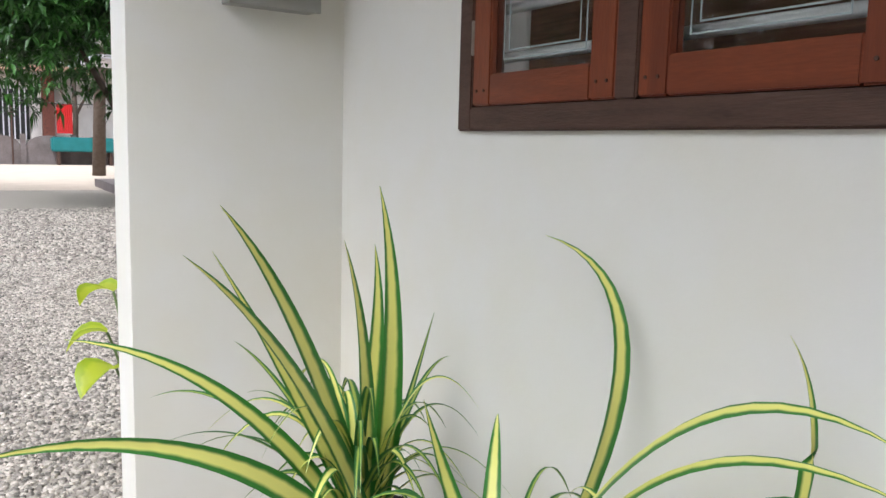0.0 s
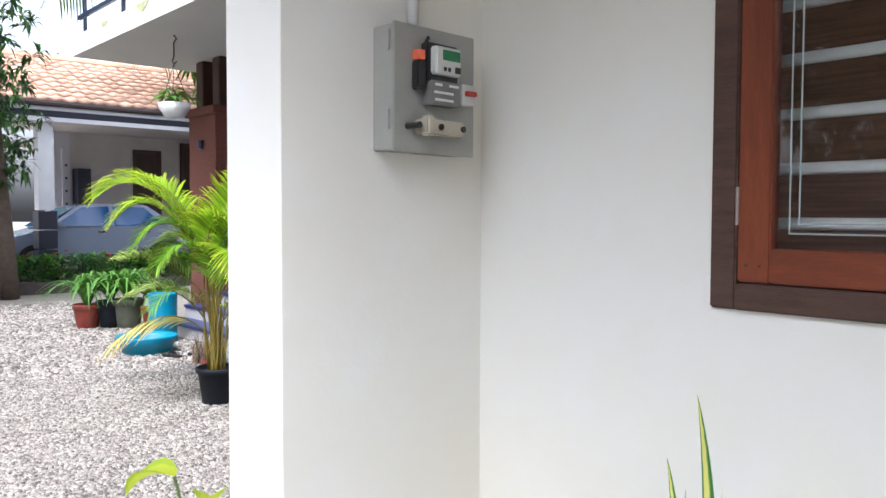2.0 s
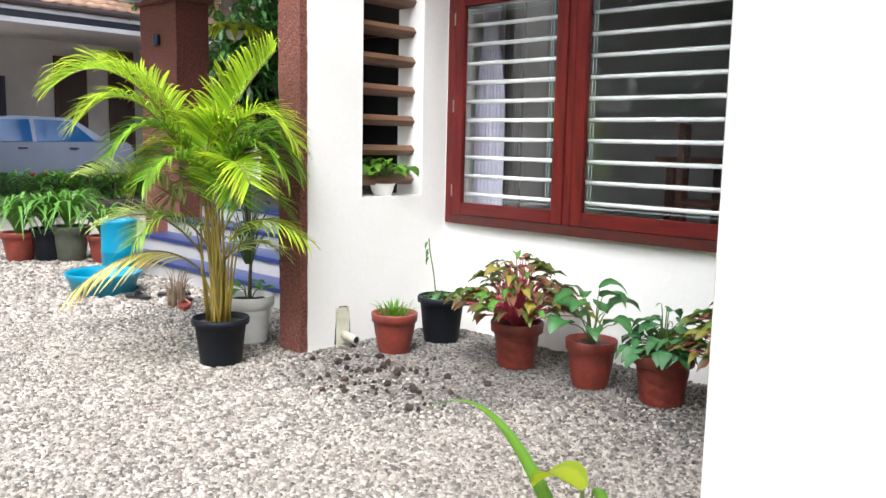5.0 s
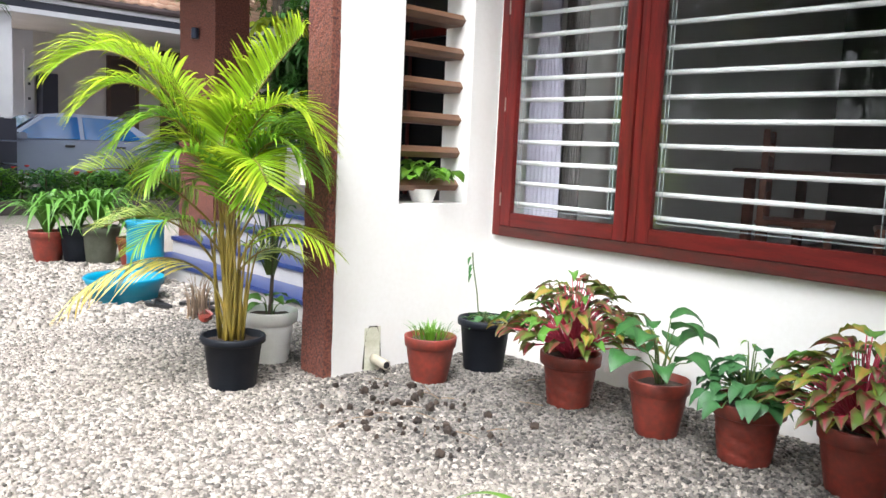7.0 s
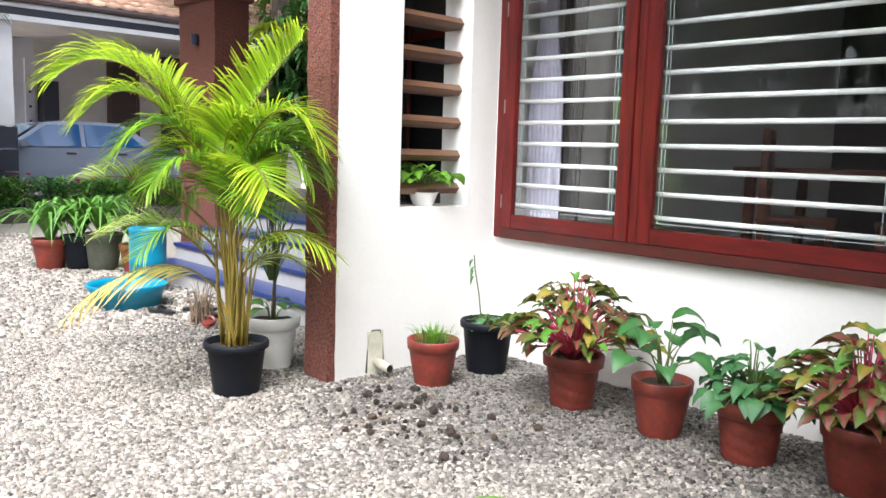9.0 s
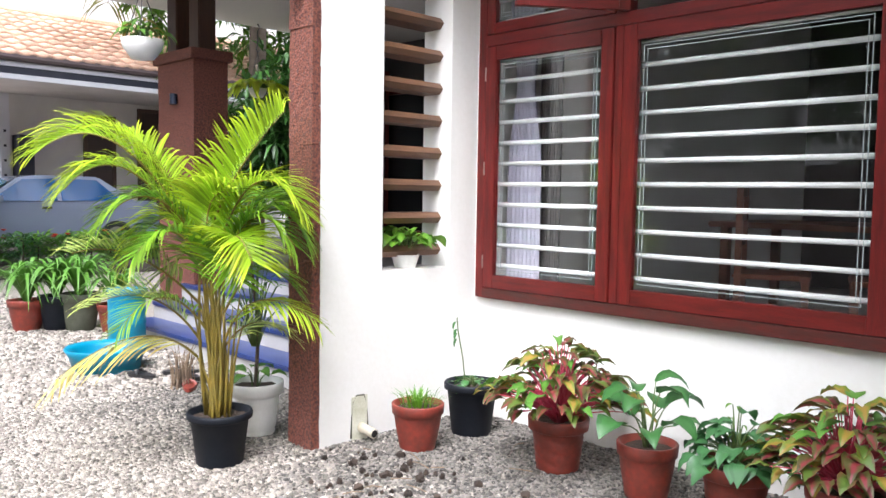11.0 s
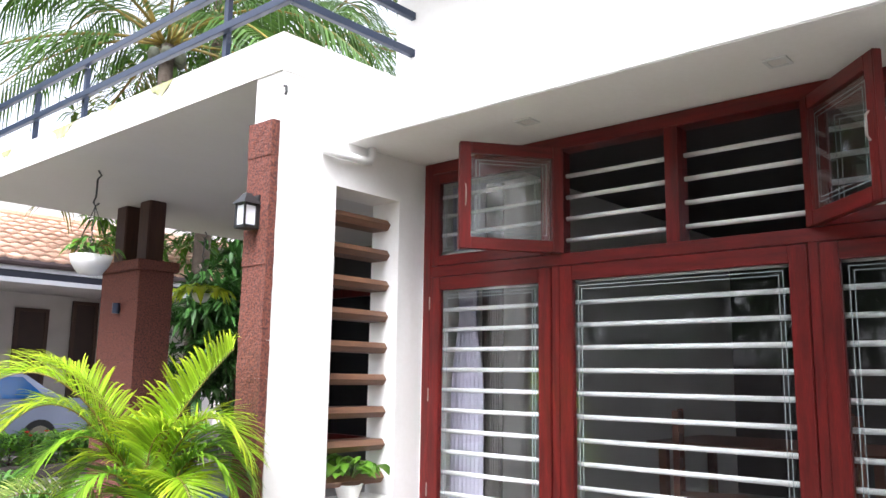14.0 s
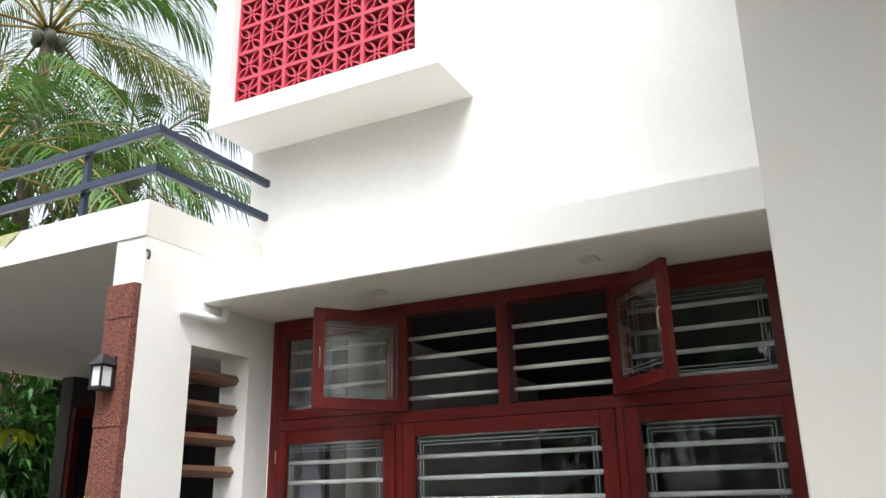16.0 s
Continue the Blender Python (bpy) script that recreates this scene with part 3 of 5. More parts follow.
# ---- jali box and railing ----
JX, JY0, JY1, JZ0, JZ1 = 3.225, 4.645, 6.43, 4.26, 6.4
jb = thing("jali_surround", "white projecting concrete frame round a red jali screen", "frame", kind="structure")
for b in ((JX, 3.705, JY0, JY0 + 0.155, JZ0, JZ1), (JX, 3.705, JY1 - 0.165, JY1, JZ0, JZ1), (JX, 3.705, JY0 + 0.155, JY1 - 0.165, JZ0, JZ0 + 0.14), (JX, 3.705, JY0 + 0.155, JY1 - 0.165, JZ1 - 0.13, JZ1)):
    part("frame_slab", box_bm(*b), PLASTER, jb)
JALI = mat("red_jali_paint", (0.52, 0.055, 0.085), 0.55, vary=(0.40, 0.035, 0.06), scale=8, amount=0.4)
# Near-black red that paints the shade seen through the screen.
JALI_SHADE = mat("jali_shadow_backing", (0.05, 0.008, 0.012), 0.9)
screen = thing("jali_screen", "red pierced jali screen of flower-pattern blocks", "screen", kind="structure")
N, T = 0.2085, 0.022


def jali_block():
    """One pierced block in the plane x = 0: border, diagonal petals round a small ring."""
    bm = bmesh.new()
    for b in bar_frame(0, 0.05, 0, N, 0, N, T * 0.6):
        box_into(bm, *b)
    c = N / 2
    for q in range(4):
        a0 = math.pi / 4 + q * math.pi / 2
        tip = Vector((0, math.cos(a0), math.sin(a0))) * (N * 0.66)
        start = tip.normalized() * 0.018
        side = Vector((0, -math.sin(a0), math.cos(a0)))
        for s in (-1, 1):
            pts = [start.lerp(tip, k / 6) + side * s * 0.026 * math.sin(math.pi * k / 6) for k in range(7)]
            for p, r in zip(pts, pts[1:]):
                d = (r - p).normalized()
                w = Vector((0, -d.z, d.y)) * 0.0055
                vs = [bm.verts.new(Vector((x, c, c)) + e) for x in (0.008, 0.05) for e in (p - w, r - w, r + w, p + w)]
                for f in ((0, 1, 2, 3), (7, 6, 5, 4), (0, 4, 5, 1), (2, 6, 7, 3)):
                    bm.faces.new([vs[i] for i in f])
    for k in range(8):
        a, b2 = k * math.pi / 4, (k + 1) * math.pi / 4
        vs = [bm.verts.new((x, c + r * math.cos(t), c + r * math.sin(t))) for x in (0.006, 0.05) for r, t in ((0.011, a), (0.02, a), (0.02, b2), (0.011, b2))]
        for f in ((0, 1, 2, 3), (7, 6, 5, 4), (0, 4, 7, 3), (1, 2, 6, 5), (0, 3, 7, 4)):
            try:
                bm.faces.new([vs[i] for i in f])
            except ValueError:
                pass
    bmesh.ops.recalc_face_normals(bm, faces=bm.faces[:])
    return to_mesh("jali_block", bm, JALI)


block = jali_block()
y0, z0 = JY0 + 0.155, JZ0 + 0.14
for i in range(7):
    for j in range(9):
        ob = new("jali_block", block)
        ob.parent = screen
        ob.matrix_basis = pose(JX + 0.06, y0 + i * N + 0.003, z0 + j * N)
# Dark sheet set behind the blocks; the recess shade is its colour.
structure("jali_shade_sheet", box_bm(3.645, 3.704, y0, JY1 - 0.165, z0, JZ1 - 0.13), JALI_SHADE, "dark sheet carrying the shade behind the jali screen")

MOSS = mat("green_moss_stain", (0.30, 0.33, 0.10), 0.95, vary=(0.55, 0.54, 0.36), scale=9, fine=60, amount=0.8, bump=0.3)
for y_, w_, z_ in ((7.62, 0.30, 0.10), (8.3, 0.16, 0.06), (9.1, 0.42, 0.12), (10.2, 0.25, 0.08)):
    st = thing("moss_stain", "thin green moss stain running down the roof edge", "moss", group="moss on the roof edge", kind="structure")
    bm = bmesh.new()
    n = 18
    rim = [(2.678, y_ + w_ * (k / n - 0.5), 3.538 - z_ * (0.35 + 0.65 * random.random()) * math.sin(math.pi * k / n)) for k in range(n + 1)]
    front = [bm.verts.new((x - 0.001, y, z)) for x, y, z in rim] + [bm.verts.new((2.677, y_ + w_ * (0.5 - k / n), 3.539)) for k in range(1, n)]
    bm.faces.new(front)
    bmesh.ops.triangulate(bm, faces=bm.faces[:])
    ex = bmesh.ops.extrude_face_region(bm, geom=bm.faces[:])
    bmesh.ops.translate(bm, verts=[v for v in ex["geom"] if isinstance(v, bmesh.types.BMVert)], vec=(0.0025, 0, 0))
    bmesh.ops.recalc_face_normals(bm, faces=bm.faces[:])
    part("film", bm, MOSS, st)
hook = thing("wall_hook", "small black hook on the white column", "hook")
part("hook", tube_bm([(2.70, 6.31, 3.225), (2.695, 6.285, 3.215), (2.695, 6.28, 3.185), (2.695, 6.29, 3.165)], 0.008, 6), BLACK, hook)
rail = thing("balcony_rail", "dark navy steel balcony railing on the porch roof", "railing")
RX, RY = 2.69, 6.287
for z in (3.735, 3.993):
    part("long_bar", box_bm(RX - 0.02, RX + 0.02, RY - 0.02, 11.1, z - 0.025, z + 0.025, 0.003), NAVY, rail)
    part("return_bar", box_bm(RX + 0.0205, 3.755, RY - 0.02, RY + 0.02, z - 0.025, z + 0.025, 0.003), NAVY, rail)
for y in (6.95, 8.85, 9.75, 11.0):
    part("post", box_bm(RX + 0.021, RX + 0.055, y - 0.02, y + 0.02, 3.54, 3.97), NAVY, rail)
# ---- plants ----
SOIL = mat("potting_soil", (0.035, 0.024, 0.017), 0.95, vary=(0.08, 0.055, 0.04), scale=30, amount=0.7, bump=0.8, bump_scale=60)
STEM = mat("green_stem", (0.10, 0.16, 0.04), 0.5, vary=(0.06, 0.10, 0.03), scale=12, amount=0.4)
CANE = mat("yellow_cane", (0.25, 0.17, 0.022), 0.45, vary=(0.09, 0.085, 0.02), scale=10, amount=0.6)
BARK = mat("brown_bark", (0.075, 0.052, 0.038), 0.9, vary=(0.14, 0.11, 0.085), scale=9, fine=50, amount=0.6, bump=0.7, bump_scale=30)
L_PALM = leaf_mat("areca_leaf", (0.37, 0.55, 0.024), (0.28, 0.47, 0.020), 0.3, 0.45, tip=(0.50, 0.58, 0.035), island=0.4)
L_PALM_DEEP = leaf_mat("areca_leaf_green", (0.17, 0.36, 0.022), (0.13, 0.30, 0.018), 0.3, 0.4, tip=(0.26, 0.43, 0.028), island=0.45)
L_PALM_PALE = leaf_mat("areca_leaf_pale", (0.44, 0.56, 0.16), (0.36, 0.50, 0.12), 0.3, 0.4, tip=(0.52, 0.58, 0.14))
L_DRY = leaf_mat("areca_leaf_yellowing", (0.66, 0.60, 0.14), (0.60, 0.58, 0.16), 0.3, 0.3, tip=(0.66, 0.46, 0.12))
L_SPIDER = leaf_mat("variegated_blade", (0.80, 0.78, 0.22), (0.04, 0.20, 0.03), 0.25, 0.25, mottle=0.10, island=0.12, soft=0.09)
L_SPIDER_G = leaf_mat("striped_green_blade", (0.40, 0.50, 0.09), (0.03, 0.14, 0.03), 0.16, 0.25, soft=0.1)
L_GREEN = leaf_mat("broad_green_leaf", (0.055, 0.19, 0.045), (0.040, 0.14, 0.035), 0.3, 0.25, island=0.35)
L_JADE = leaf_mat("jade_green_leaf", (0.075, 0.22, 0.075), (0.06, 0.18, 0.06), 0.3, 0.3, island=0.35)
L_LIGHT = leaf_mat("light_green_leaf", (0.16, 0.34, 0.03), (0.12, 0.28, 0.03), 0.3, 0.35)
L_STRAP = leaf_mat("strap_green_leaf", (0.12, 0.29, 0.04), (0.09, 0.23, 0.03), 0.3, 0.25)
L_AGLA = leaf_mat("red_green_leaf", (0.30, 0.045, 0.055), (0.11, 0.10, 0.025), 0.18, 0.25, mottle=0.55, island=0.45, soft=0.12)
L_AGLA_G = leaf_mat("olive_red_leaf", (0.12, 0.20, 0.028), (0.15, 0.085, 0.03), 0.32, 0.25, mottle=0.6, island=0.45, soft=0.12)
L_AGLA_Y = leaf_mat("yellow_green_leaf", (0.40, 0.26, 0.05), (0.19, 0.25, 0.03), 0.24, 0.3, mottle=0.6, island=0.35, soft=0.14)
L_LIME = leaf_mat("lime_leaf", (0.46, 0.54, 0.03), (0.34, 0.46, 0.02), 0.3, 0.5)
L_GRASS = leaf_mat("grass_leaf", (0.13, 0.30, 0.02), (0.10, 0.25, 0.02), 0.3, 0.3)
L_TREE = leaf_mat("tree_leaf", (0.040, 0.115, 0.020), (0.032, 0.095, 0.016), 0.3, 0.25, island=0.5)
L_TREE_L = leaf_mat("tree_leaf_light", (0.10, 0.22, 0.02), (0.08, 0.18, 0.02), 0.3, 0.35, island=0.4)
L_COCO_OLD = leaf_mat("old_coconut_leaf", (0.20, 0.20, 0.06), (0.16, 0.17, 0.05), 0.3, 0.35, island=0.35)
L_COCO = leaf_mat("coconut_leaf", (0.070, 0.150, 0.022), (0.055, 0.12, 0.02), 0.3, 0.35, island=0.4)
RED_FLOWER = mat("red_petal", (0.5, 0.02, 0.02), 0.5)


def bezier(a, b, c, n):
    a, b, c = Vector(a), Vector(b), Vector(c)
    return [a * (1 - t) ** 2 + b * 2 * t * (1 - t) + c * t * t for t in (k / n for k in range(n + 1))]


def blade_into(bm, pts, width, shape="strap", fold=0.25, side=None, twist=0.0, ruffle=0.0):
    """A leaf along pts: two strips that meet at a sunk midrib, with uv across and along."""
    uv = bm.loops.layers.uv.verify()
    n = len(pts) - 1
    rows = []
    for i, p in enumerate(pts):
        t = i / n
        d = (pts[min(i + 1, n)] - pts[max(i - 1, 0)]).normalized()
        s = side.copy() if side is not None else d.cross(Vector((0, 0, 1)))
        if s.length < 1e-4:
            s = Vector((1, 0, 0))
        s = (s - d * s.dot(d)).normalized()
        if twist:
            s = Matrix.Rotation(twist * t, 3, d) @ s
        up = s.cross(d)
        if shape == "strap":
            w = width * (0.55 + 0.45 * min(1, t * 4)) * (1 - t ** 1.5) + 0.0008
        elif shape == "oval":
            w = width * math.sin(math.pi * min(1, 0.06 + 0.94 * t) ** 0.8) + 0.0006
        else:
            w = width * (min(1, t * 8) * (1 - t ** 3)) + 0.0006
        ra, rb = (random.uniform(-1, 1) * ruffle * w, random.uniform(-1, 1) * ruffle * w) if ruffle else (0, 0)
        rows.append([bm.verts.new(p - s * (w / 2 - abs(ra) * 0.5) + up * (fold * w * 0.5 + ra)), bm.verts.new(p), bm.verts.new(p + s * (w / 2 - abs(rb) * 0.5) + up * (fold * w * 0.5 + rb))])
    for i, (a, b) in enumerate(zip(rows, rows[1:])):
        for k in range(2):
            f = bm.faces.new((a[k], a[k + 1], b[k + 1], b[k]))
            f.smooth = True
            for lp, u in zip(f.loops, ((k / 2, i / n), ((k + 1) / 2, i / n), ((k + 1) / 2, (i + 1) / n), (k / 2, (i + 1) / n))):
                lp[uv].uv = u


def terracotta_pot(parent, r=0.14, h=0.26, material=None, name="pot", grooves=False, label="", slant=3):
    m = material or TERRACOTTA
    prof = [(0, 0), (r * 0.66, 0), (r * 0.70, 0.01)]
    if grooves:
        prof += [(r * (0.70 + 0.23 * z), h * z) for z in (0.06 + 0.70 * k / 16 for k in range(17))]
    else:
        prof += [(r * 0.86, h * 0.5), (r * 0.93, h * 0.76)]
    prof += [(r * 0.94, h * 0.77), (r * 1.0, h * 0.79), (r * 1.03, h * 0.98), (r * 1.01, h), (r * 0.93, h), (r * 0.90, h * 0.86), (0, h * 0.86)]
    bm = lathe_bm(prof, 56 if grooves else 32)
    for v in bm.verts:
        q = Vector((v.co.x, v.co.y, 0))
        if grooves and q.length > r * 0.6 and h * 0.04 < v.co.z < h * 0.75:
            ph = (v.co.z / 0.062 + slant * math.atan2(v.co.y, v.co.x) / (2 * math.pi)) % 1
            v.co -= q.normalized() * (0.007 * max(0, 1 - abs(ph - 0.5) * 6))
    pot = part(name, bm, m, parent, label, smooth=True)
    bm = lathe_bm([(0, h * 0.90), (r * 0.5, h * 0.905), (r * 0.905, h * 0.875)], 20)
    for v in bm.verts:
        v.co.z += random.uniform(-0.006, 0.006)
    part("soil", bm, SOIL, parent, "dark potting soil")
    return pot


def rim_pot(parent, r, h, material, label=""):
    """A plastic nursery pot with a rolled rim."""
    prof = [(0, 0), (r * 0.70, 0), (r * 0.73, 0.012), (r * 0.90, h * 0.84), (r * 0.96, h * 0.86), (r * 1.02, h * 0.88), (r * 1.03, h * 0.97), (r * 1.0, h), (r * 0.92, h), (r * 0.88, h * 0.85), (0, h * 0.85)]
    part("pot", lathe_bm(prof, 36), material, parent, label, smooth=True)
    bm = lathe_bm([(0, h * 0.91), (r * 0.5, h * 0.905), (r * 0.90, h * 0.87)], 20)
    for v in bm.verts:
        v.co.z += random.uniform(-0.006, 0.006)
    part("soil", bm, SOIL, parent, "dark potting soil")


BLACK_POT = mat("black_plastic_pot", (0.007, 0.009, 0.014), 0.55, spec=0.2, vary=(0.016, 0.018, 0.022), scale=14, amount=0.4)
WHITE_POT = mat("white_plastic_pot", (0.80, 0.80, 0.77), 0.45, vary=(0.6, 0.59, 0.55), scale=10, amount=0.35)
OLIVE_POT = mat("mossy_cement_pot", (0.075, 0.085, 0.055), 0.8, vary=(0.14, 0.14, 0.11), scale=10, amount=0.6)

# areca palm: r to the right of the approach, z up, f away from it
palm = thing("areca_palm", "yellow-green areca palm in a black plastic pot on gravel", "palm", (2.20, 6.48, 0))
rim_pot(palm, 0.158, 0.27, BLACK_POT, "black plastic pot")
R_AX, F_AX = Vector((0.74, -0.67, 0)), Vector((0.67, 0.74, 0))


def at(r, z, f=0.0):
    return R_AX * r * 0.92 + F_AX * f + Vector((0, 0, z))


def frond(parent, a, b, c, leaflet, count, material, lift=0.35, name="frond"):
    """A feathered frond: an arched rib with leaflets on both sides that shorten towards the tip."""
    pts = bezier(a, b, c, 24)
    bm = bmesh.new()
    bm.loops.layers.uv.verify()
    n = len(pts) - 1
    for k in range(count):
        t = 0.16 + 0.82 * k / (count - 1)
        i = min(int(t * n), n - 1)
        p = pts[i].lerp(pts[i + 1], t * n - i)
        d = (pts[i + 1] - pts[i]).normalized()
        s0 = d.cross(Vector((0, 0, 1)))
        s0 = s0.normalized() if s0.length > 1e-3 else Vector((1, 0, 0))
        up = s0.cross(d)
        ln = leaflet * (0.45 + 0.75 * math.sin(math.pi * min(1, 0.12 + t * 0.80))) * random.uniform(0.88, 1.1)
        for sg in (-1, 1):
            way = (d * (0.42 + 0.35 * t) + s0 * sg * 0.72 + up * (lift + random.uniform(-0.08, 0.12))).normalized()
            mid = p + way * ln * 0.66
            tip = p + way * ln * 0.84 + (s0 * sg + d * 0.5) * ln * 0.24 - Vector((0, 0, ln * random.uniform(0.10, 0.42)))
            blade_into(bm, bezier(p, mid, tip, 6), leaflet * 0.047, "leaflet", 0.35, side=d, twist=random.uniform(-0.25, 0.25))
    ob = part(name, bm, material, parent)
    part("rib", tube_bm(pts, [0.007 - 0.0055 * k / n for k in range(n + 1)], 6), CANE, ob, "yellow-green rib", smooth=True)
    return ob


for a, b, c, m, ln, lift in (
    (at(-0.10, 1.08), at(-0.50, 1.84, -0.10), at(-0.84, 1.54, -0.20), L_PALM, 0.27, 0.25),
    (at(-0.10, 1.06), at(-0.30, 1.62, 0.05), at(-0.70, 1.68, 0.10), L_PALM, 0.24, 0.40),
    (at(-0.10, 1.00), at(-0.44, 1.72, -0.10), at(-0.70, 1.36, -0.25), L_PALM, 0.24, 0.20),
    (at(-0.06, 1.00), at(-0.30, 1.56, -0.10), at(-0.55, 1.18, -0.25), L_PALM_DEEP, 0.22, 0.20),
    (at(-0.06, 1.12), at(0.04, 1.44, -0.02), at(0.36, 1.76, -0.05), L_PALM, 0.27, 0.75),
    (at(-0.03, 1.00), at(0.18, 1.68, -0.05), at(0.48, 1.26, -0.10), L_PALM, 0.23, 0.15),
    (at(0.00, 0.90), at(0.16, 1.46, -0.05), at(0.42, 1.10, -0.10), L_PALM_DEEP, 0.22, 0.15),
    (at(-0.03, 0.90), at(-0.12, 1.40, -0.05), at(0.10, 1.36, -0.12), L_PALM, 0.24, 0.40),
    (at(-0.05, 0.92), at(-0.26, 1.48, -0.02), at(-0.46, 1.02, -0.06), L_PALM, 0.23, 0.15),
    (at(0.00, 0.88), at(0.22, 1.52, 0.02), at(0.46, 1.14, 0.02), L_PALM_DEEP, 0.23, 0.15),
    (at(-0.02, 0.80), at(0.02, 1.22, -0.10), at(0.16, 0.94, -0.22), L_PALM_DEEP, 0.21, 0.15),
    (at(-0.04, 0.80), at(-0.14, 1.24, 0.02), at(-0.30, 0.92, 0.05), L_PALM_DEEP, 0.21, 0.15),
    (at(-0.02, 0.85), at(-0.16, 1.36, -0.15), at(-0.34, 1.06, -0.30), L_PALM_DEEP, 0.22, 0.20),
    (at(0.02, 0.85), at(0.08, 1.34, -0.15), at(0.24, 1.04, -0.30), L_PALM, 0.22, 0.20),
    (at(0.02, 0.95), at(0.10, 1.50, 0.15), at(0.30, 1.28, 0.35), L_PALM_DEEP, 0.22, 0.30),
    (at(-0.04, 0.95), at(-0.18, 1.54, 0.15), at(-0.38, 1.32, 0.35), L_PALM_DEEP, 0.22, 0.30),
    (at(0.02, 0.75), at(0.20, 1.14, 0.05), at(0.40, 0.86, 0.10), L_PALM_DEEP, 0.19, 0.15),
    (at(-0.10, 0.80), at(-0.42, 1.16, -0.10), at(-0.70, 1.06, -0.18), L_PALM_PALE, 0.20, 0.70),
    (at(-0.10, 0.62), at(-0.32, 0.98, -0.10), at(-0.64, 0.80, -0.15), L_PALM_PALE, 0.19, 0.40),
    (at(-0.06, 0.66), at(-0.24, 1.02, -0.15), at(-0.42, 0.72, -0.30), L_PALM_DEEP, 0.19, 0.20),
    (at(0.02, 0.60), at(0.16, 0.99, -0.06), at(0.54, 0.74, -0.12), L_PALM, 0.21, -0.10),
    (at(0.00, 0.55), at(0.14, 0.80, 0.10), at(0.34, 0.62, 0.20), L_PALM_PALE, 0.17, 0.10),
    (at(-0.12, 0.54), at(-0.38, 0.80, -0.05), at(-0.83, 0.44, -0.10), L_DRY, 0.25, -0.20),
):
    n = 22 if m == L_DRY else 56
    frond(palm, a, b, c, ln, n if a.z > 0.84 or m == L_DRY else 28, m, lift)
    foot = Vector((a.x * 0.45 + random.uniform(-0.05, 0.05), a.y * 0.45 + random.uniform(-0.05, 0.05), 0.23))
    part("cane", tube_bm(bezier(foot, foot.lerp(a, 0.45) + Vector((random.uniform(-0.05, 0.05), random.uniform(-0.05, 0.05), 0)), a, 6), [0.009, 0.009, 0.008, 0.007, 0.007, 0.006, 0.005], 7), CANE, palm, "yellow ringed cane", smooth=True)
for k in range(9):
    d = at(random.uniform(-0.18, 0.14), 0, random.uniform(-0.1, 0.1))
    part("cane", tube_bm(bezier(d * 0.4 + Vector((0, 0, 0.23)), d * 0.6 + Vector((0, 0, 0.6)), d + Vector((0, 0, random.uniform(0.7, 1.0))), 6), [0.007, 0.007, 0.007, 0.006, 0.005, 0.004, 0.003], 6), CANE, palm, "yellow ringed cane", smooth=True)


def leafy(parent, count, reach, height, size, material, shape="oval", ratio=0.45, droop=0.5, base=0.24, stem=STEM, low=0.2, name="leaf", ruffle=0.08, rise=0.16):
    """A clump of stalked leaves that fan out from a pot."""
    for k in range(count):
        a = 2.4 * k + random.uniform(-0.3, 0.3)
        q = math.sqrt((k + 0.5) / count)
        out = reach * q * random.uniform(0.6, 1.0)
        z = base + height * (low + (1 - low) * (1 - q * 0.75)) * random.uniform(0.75, 1.05)
        d = Vector((math.cos(a), math.sin(a), 0))
        p = d * out + Vector((0, 0, z))
        bm = bmesh.new()
        ln = size * random.uniform(0.75, 1.15)
        d = Matrix.Rotation(random.uniform(-0.6, 0.6), 3, "Z") @ d
        tip = p + d * ln * 0.85 - Vector((0, 0, ln * droop * random.uniform(0.4, 1.2)))
        blade_into(bm, bezier(p, p + d * ln * 0.5 + Vector((0, 0, ln * rise)), tip, 7), ln * ratio * random.uniform(0.85, 1.15), shape, random.uniform(0.1, 0.5), twist=random.uniform(-0.7, 0.7), ruffle=ruffle)
        m = random.choice(material) if isinstance(material, (list, tuple)) else material
        ob = part(name, bm, m, parent)
        part("stalk", tube_bm(bezier((d.x * 0.02, d.y * 0.02, base), (d.x * out * 0.4, d.y * out * 0.4, (base + z) / 2 + 0.05), p, 4), [0.0045, 0.004, 0.004, 0.003, 0.0025], 5), stem, ob, smooth=True)


PINK = mat("pink_stalk", (0.5, 0.05, 0.10), 0.45)
p = thing("potted_grass", "terracotta pot with a tuft of fine grass", "potted plant", (3.10, 5.99, 0), group="pots along the wall")
terracotta_pot(p, 0.138, 0.25)
for k in range(3):
    bm = bmesh.new()
    for _ in range(40):
        a, q = random.uniform(0, 6.28), random.uniform(0, 0.11)
        b = Vector((q * math.cos(a), q * math.sin(a), 0.225))
        o = Vector((math.cos(a), math.sin(a), 0)) * random.uniform(0.02, 0.10)
        h = random.uniform(0.05, 0.12)
        blade_into(bm, bezier(b, b + o * 0.3 + Vector((0, 0, h)), b + o + Vector((0, 0, h * 0.8)), 4), 0.006)
    part("grass_tuft", bm, L_GRASS, p)
p = thing("potted_herb", "black plastic pot with low herbs and one tall dry stalk", "potted plant", (3.52, 5.99, 0), group="pots along the wall")
rim_pot(p, 0.155, 0.30, BLACK_POT)
leafy(p, 16, 0.13, 0.06, 0.065, L_GREEN, ratio=0.7, base=0.27)
part("dry_stalk", tube_bm([(-0.05, 0, 0.27), (-0.07, 0.01, 0.45), (-0.10, 0.02, 0.60), (-0.13, 0.0, 0.68)], 0.004, 5), STEM, p)
